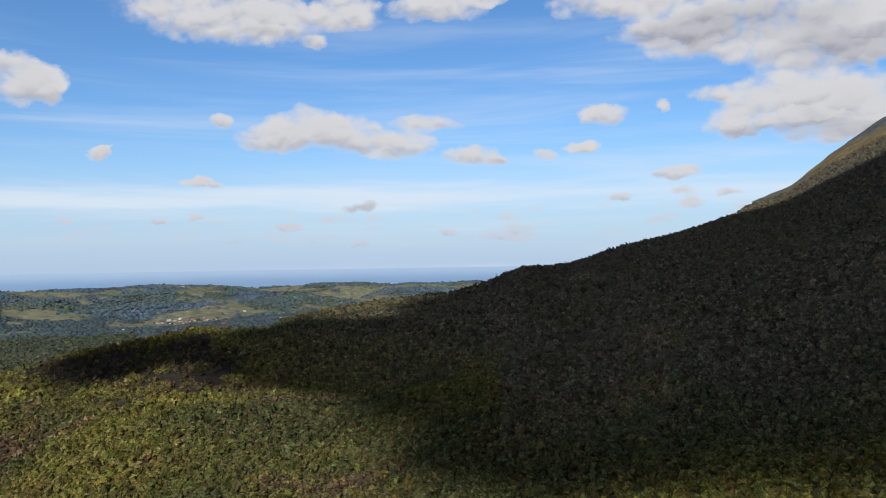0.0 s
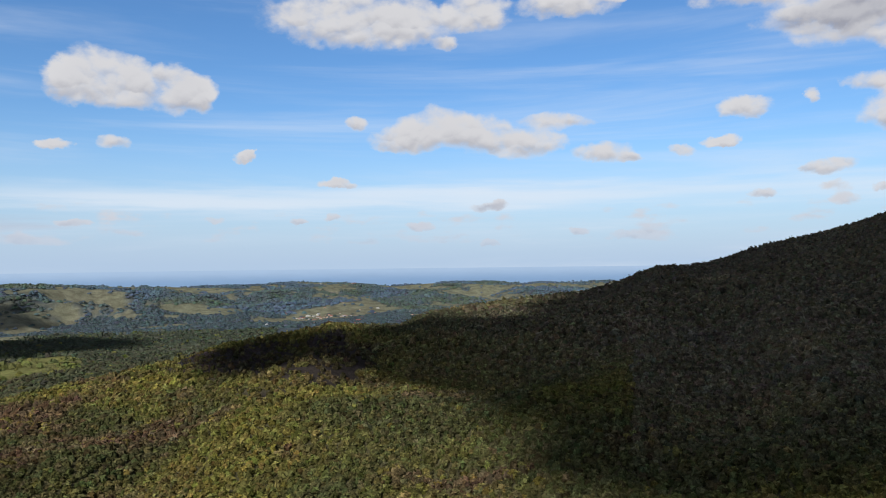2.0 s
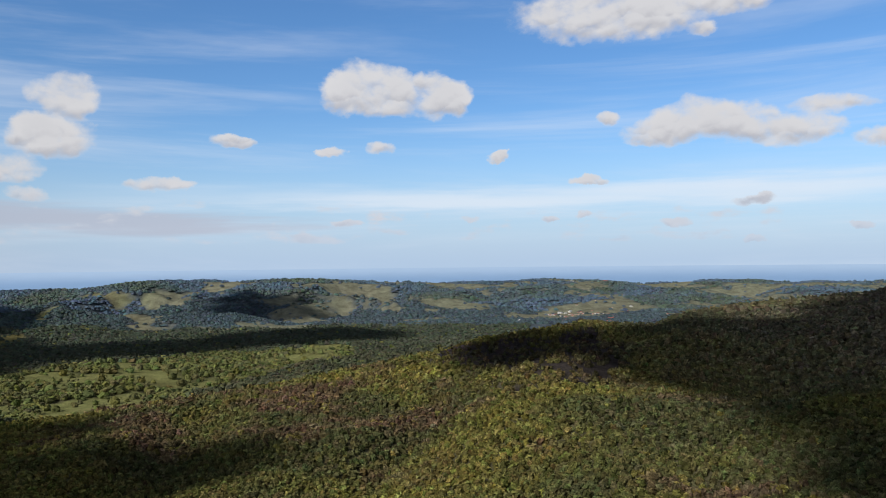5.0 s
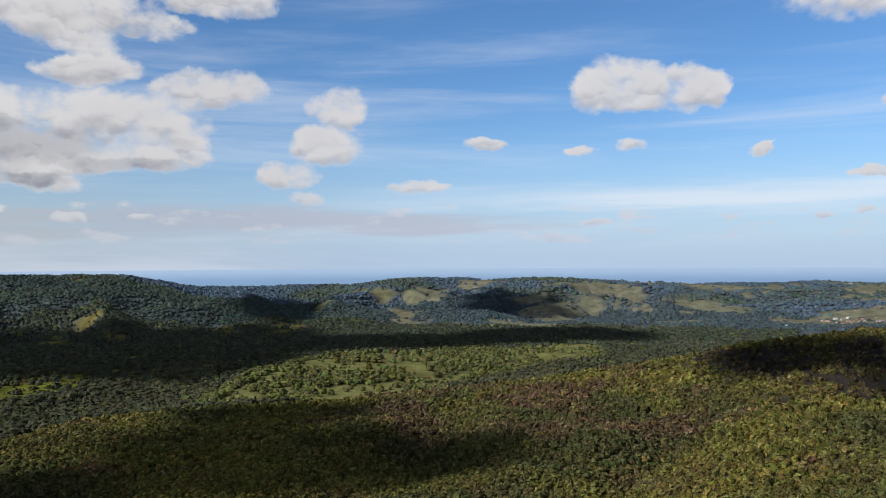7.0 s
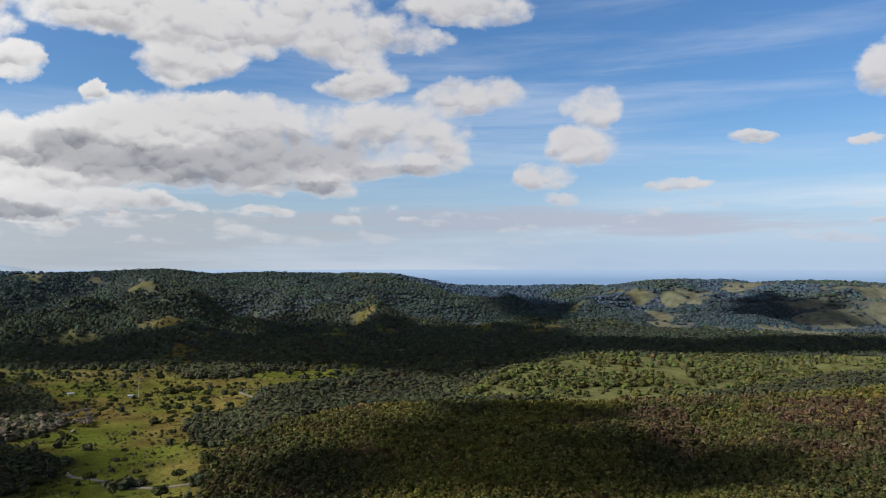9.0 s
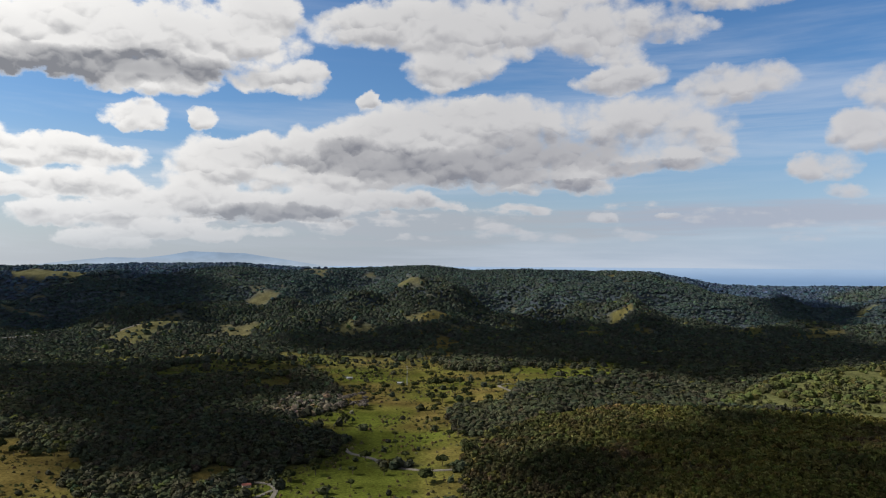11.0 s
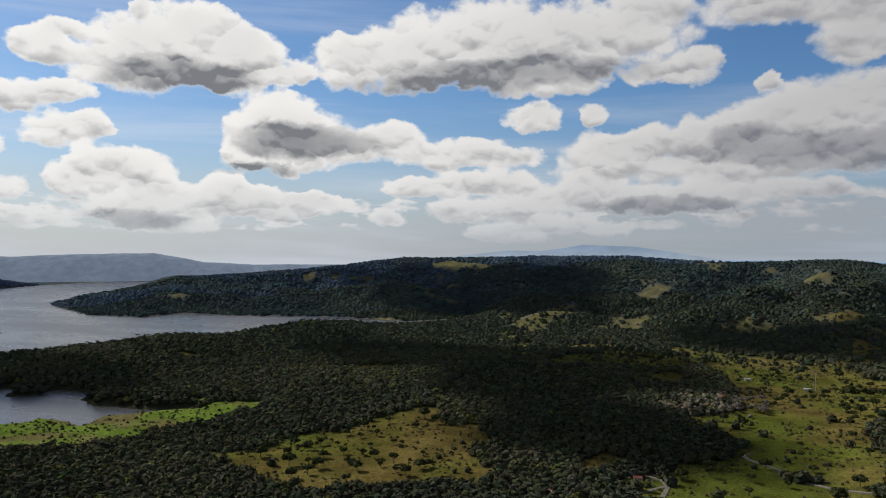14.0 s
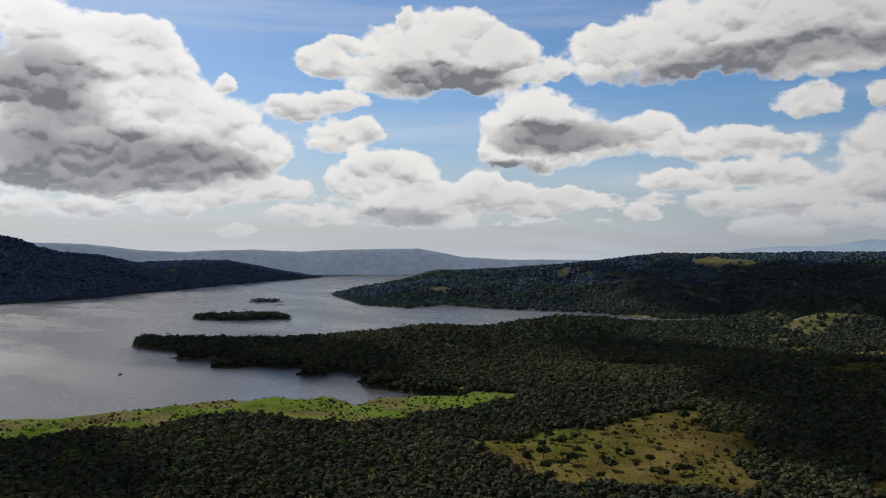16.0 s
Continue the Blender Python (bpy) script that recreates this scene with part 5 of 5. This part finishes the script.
CREAM = plain_material("cream_wall", (0.38, 0.34, 0.28, 1), 0.85, 1.2, 0.12)
RED = plain_material("red_roof", (0.22, 0.075, 0.055, 1), 0.6, 1.5, 0.2)
ZINC = plain_material("zinc_roof", (0.42, 0.43, 0.44, 1), 0.5, 1.0, 0.15, 0.3)
RUST = plain_material("rusty_roof", (0.30, 0.17, 0.11, 1), 0.7, 1.0, 0.3)
DARK = plain_material("dark_opening", (0.04, 0.045, 0.05, 1), 0.3, 1.0, 0.1)


def box(bm, x0, y0, z0, x1, y1, z1):
    bmesh.ops.create_cube(bm, size=1, matrix=Matrix.LocRotScale(((x0 + x1) / 2, (y0 + y1) / 2, (z0 + z1) / 2), None, (x1 - x0, y1 - y0, z1 - z0)))


def make_house(length, depth, tall, wall, roof, label, group):
    house = new("house")
    bm = bmesh.new()
    box(bm, -length / 2, -depth / 2, -1.5, length / 2, depth / 2, tall)
    part("wall", bm, wall, house)
    bm = bmesh.new()
    l, d, r = length / 2 + 0.6, depth / 2 + 0.7, depth * 0.26
    low = [bm.verts.new(p) for p in ((-l, -d, tall - 0.1), (l, -d, tall - 0.1), (l, d, tall - 0.1), (-l, d, tall - 0.1))]
    top = [bm.verts.new(p) for p in ((-l + 0.4, 0, tall + r), (l - 0.4, 0, tall + r))]
    for f in ((low[0], low[1], top[1], top[0]), (low[2], low[3], top[0], top[1]), (low[1], low[2], top[1]), (low[3], low[0], top[0]), (low[3], low[2], low[1], low[0])):
        bm.faces.new(f)
    part("roof", bm, roof, house)
    for side in (-1, 1):
        y = side * depth / 2
        bm = bmesh.new()
        box(bm, -0.5, y - 0.06, 0, 0.5, y + 0.06, 2.05)
        part("door", bm, DARK, house)
        for u in (-0.3, 0.3):
            bm = bmesh.new()
            box(bm, u * length - 0.6, y - 0.06, 0.95, u * length + 0.6, y + 0.06, 2.0)
            part("window", bm, DARK, house)
    return tagged(house, label, "house", group)


def build_houses():
    rng = np.random.RandomState(5)
    kinds = [make_house(11, 7.5, 3.0, CREAM, RED, "small house with a red pitched roof", "houses of the settlement"),
             make_house(14, 8, 3.2, WALL, ZINC, "low white house with a bright zinc roof", "houses of the settlement"),
             make_house(9, 7, 2.8, CREAM, RUST, "small house with a rusty brown roof", "houses of the settlement"),
             make_house(22, 10, 4.0, WALL, RED, "long pale building with a red roof", "houses of the settlement")]
    used = set()

    def put(k, x, y, turn, s=1.0):
        m = pose(x, y, height_at(x, y) + 0.3, 0, 0, turn) @ Matrix.Diagonal((s, s, s, 1))
        if k not in used:
            kinds[k].matrix_basis = m
            used.add(k)
        else:
            ob = copy_thing(kinds[k], Matrix())
            ob.matrix_basis = m

    # the settlement below the far hills: a red-roofed row, then scattered homes
    for i in range(7):
        put(3 if i % 3 == 0 else 0, -585 - 6 * i + 4 * rng.randn(), 2020 + 32 * i, 20 + 10 * rng.randn(), 0.72)
    for i in range(62):
        put(int(rng.choice(4, p=(0.34, 0.28, 0.26, 0.12))), -700 + 100 * rng.randn(), 2270 + 110 * rng.randn(), 180 * rng.rand(), 0.45 + 0.25 * rng.rand())
    for x, y, k in ((-817, 2285, 1), (-800, 2330, 1), (-818, 1960, 1), (-1045, 3560, 3), (-1010, 3540, 1), (-825, 3500, 3), (-840, 3530, 0), (-692, 3480, 3), (-1150, 3380, 1),
                    (-2006, -310, 1), (-2029, -290, 1), (-1891, -193, 1), (-1925, -170, 2), (-2080, -52, 1), (-2085, -30, 1), (-1880, -120, 2), (-1053, 43, 1), (-955, 190, 2),
                    (-1096, -27, 1), (-1262, 369, 2), (-459, -404, 1), (-391, -426, 2), (-572, -88, 0), (-515, -138, 2), (-505, -146, 1), (-1330, -560, 1)):
        put(k, x, y, 180 * rng.rand(), 0.55 if abs(x) < 1300 and y < 1500 else 1.0)


build_houses()


# ---------------- dam, boat, mast ----------------
def build_dam():
    bm, last = bmesh.new(), None
    a, b = Vector((-1590, -805, 0)), Vector((-1830, -640, 0))
    side = (b - a).normalized().cross(Vector((0, 0, 1)))
    for i in range(25):
        p = a.lerp(b, i / 24)
        ring_ = [bm.verts.new(p + side * w + Vector((0, 0, z))) for w, z in ((-34, -3), (-5, 11), (5, 11), (38, -3))]
        if last:
            for j in range(3):
                bm.faces.new((last[j], last[j + 1], ring_[j + 1], ring_[j]))
        last = ring_
    tagged(part("dam", bm, plain_material("rockfill", (0.11, 0.105, 0.095, 1), 0.9, 0.25, 0.35)), "long grey rockfill dam with a flat crest", "dam", kind="structure")


def build_boat():
    boat = new("boat")
    bm = bmesh.new()
    rows = []
    for u in (-1, -0.6, 0, 0.6, 0.95):
        w = 1.2 * (1 - max(0, u) ** 2.2) + 0.05
        rows.append([bm.verts.new((u * 4.5, q * w, z)) for q, z in ((-1, 0.9 + 0.3 * max(0, u)), (-0.7, -0.3), (0.7, -0.3), (1, 0.9 + 0.3 * max(0, u)))])
    for p, q in zip(rows, rows[1:]):
        for j in range(3):
            bm.faces.new((p[j], q[j], q[j + 1], p[j + 1]))
    bm.faces.new(rows[0])
    for p, q in zip(rows, rows[1:]):
        bm.faces.new((p[0], p[3], q[3], q[0]))
    part("hull", bm, plain_material("dark_hull", (0.06, 0.06, 0.06, 1), 0.5), boat)
    bm = bmesh.new()
    box(bm, -2.2, -0.8, 0.9, 0.6, 0.8, 2.1)
    part("canopy", bm, plain_material("boat_canopy", (0.10, 0.10, 0.11, 1), 0.6), boat)
    boat.matrix_basis = pose(-474, -1002, 0.15, 0, 0, 35)
    tagged(boat, "small dark motor boat alone on the lake", "boat")


def build_mast():
    mast = new("mast")
    steel = plain_material("galvanised_steel", (0.45, 0.46, 0.47, 1), 0.5, 2.0, 0.15, 0.6)
    bm = bmesh.new()
    tapered(bm, (0, 0, -1), (0, 0, 26), 0.5, 0.22, 8)
    part("pole", bm, steel, mast)
    for z, w in ((25, 1.6), (22.5, 2.0)):
        bm = bmesh.new()
        box(bm, -w, -0.12, z, w, 0.12, z + 0.25)
        part("crossarm", bm, steel, mast)
    mast.matrix_basis = pose(-1046, 52, height_at(-1046, 52), 0, 0, 70)
    tagged(mast, "slender grey steel mast standing in the pasture", "mast")


build_dam()
build_boat()
build_mast()
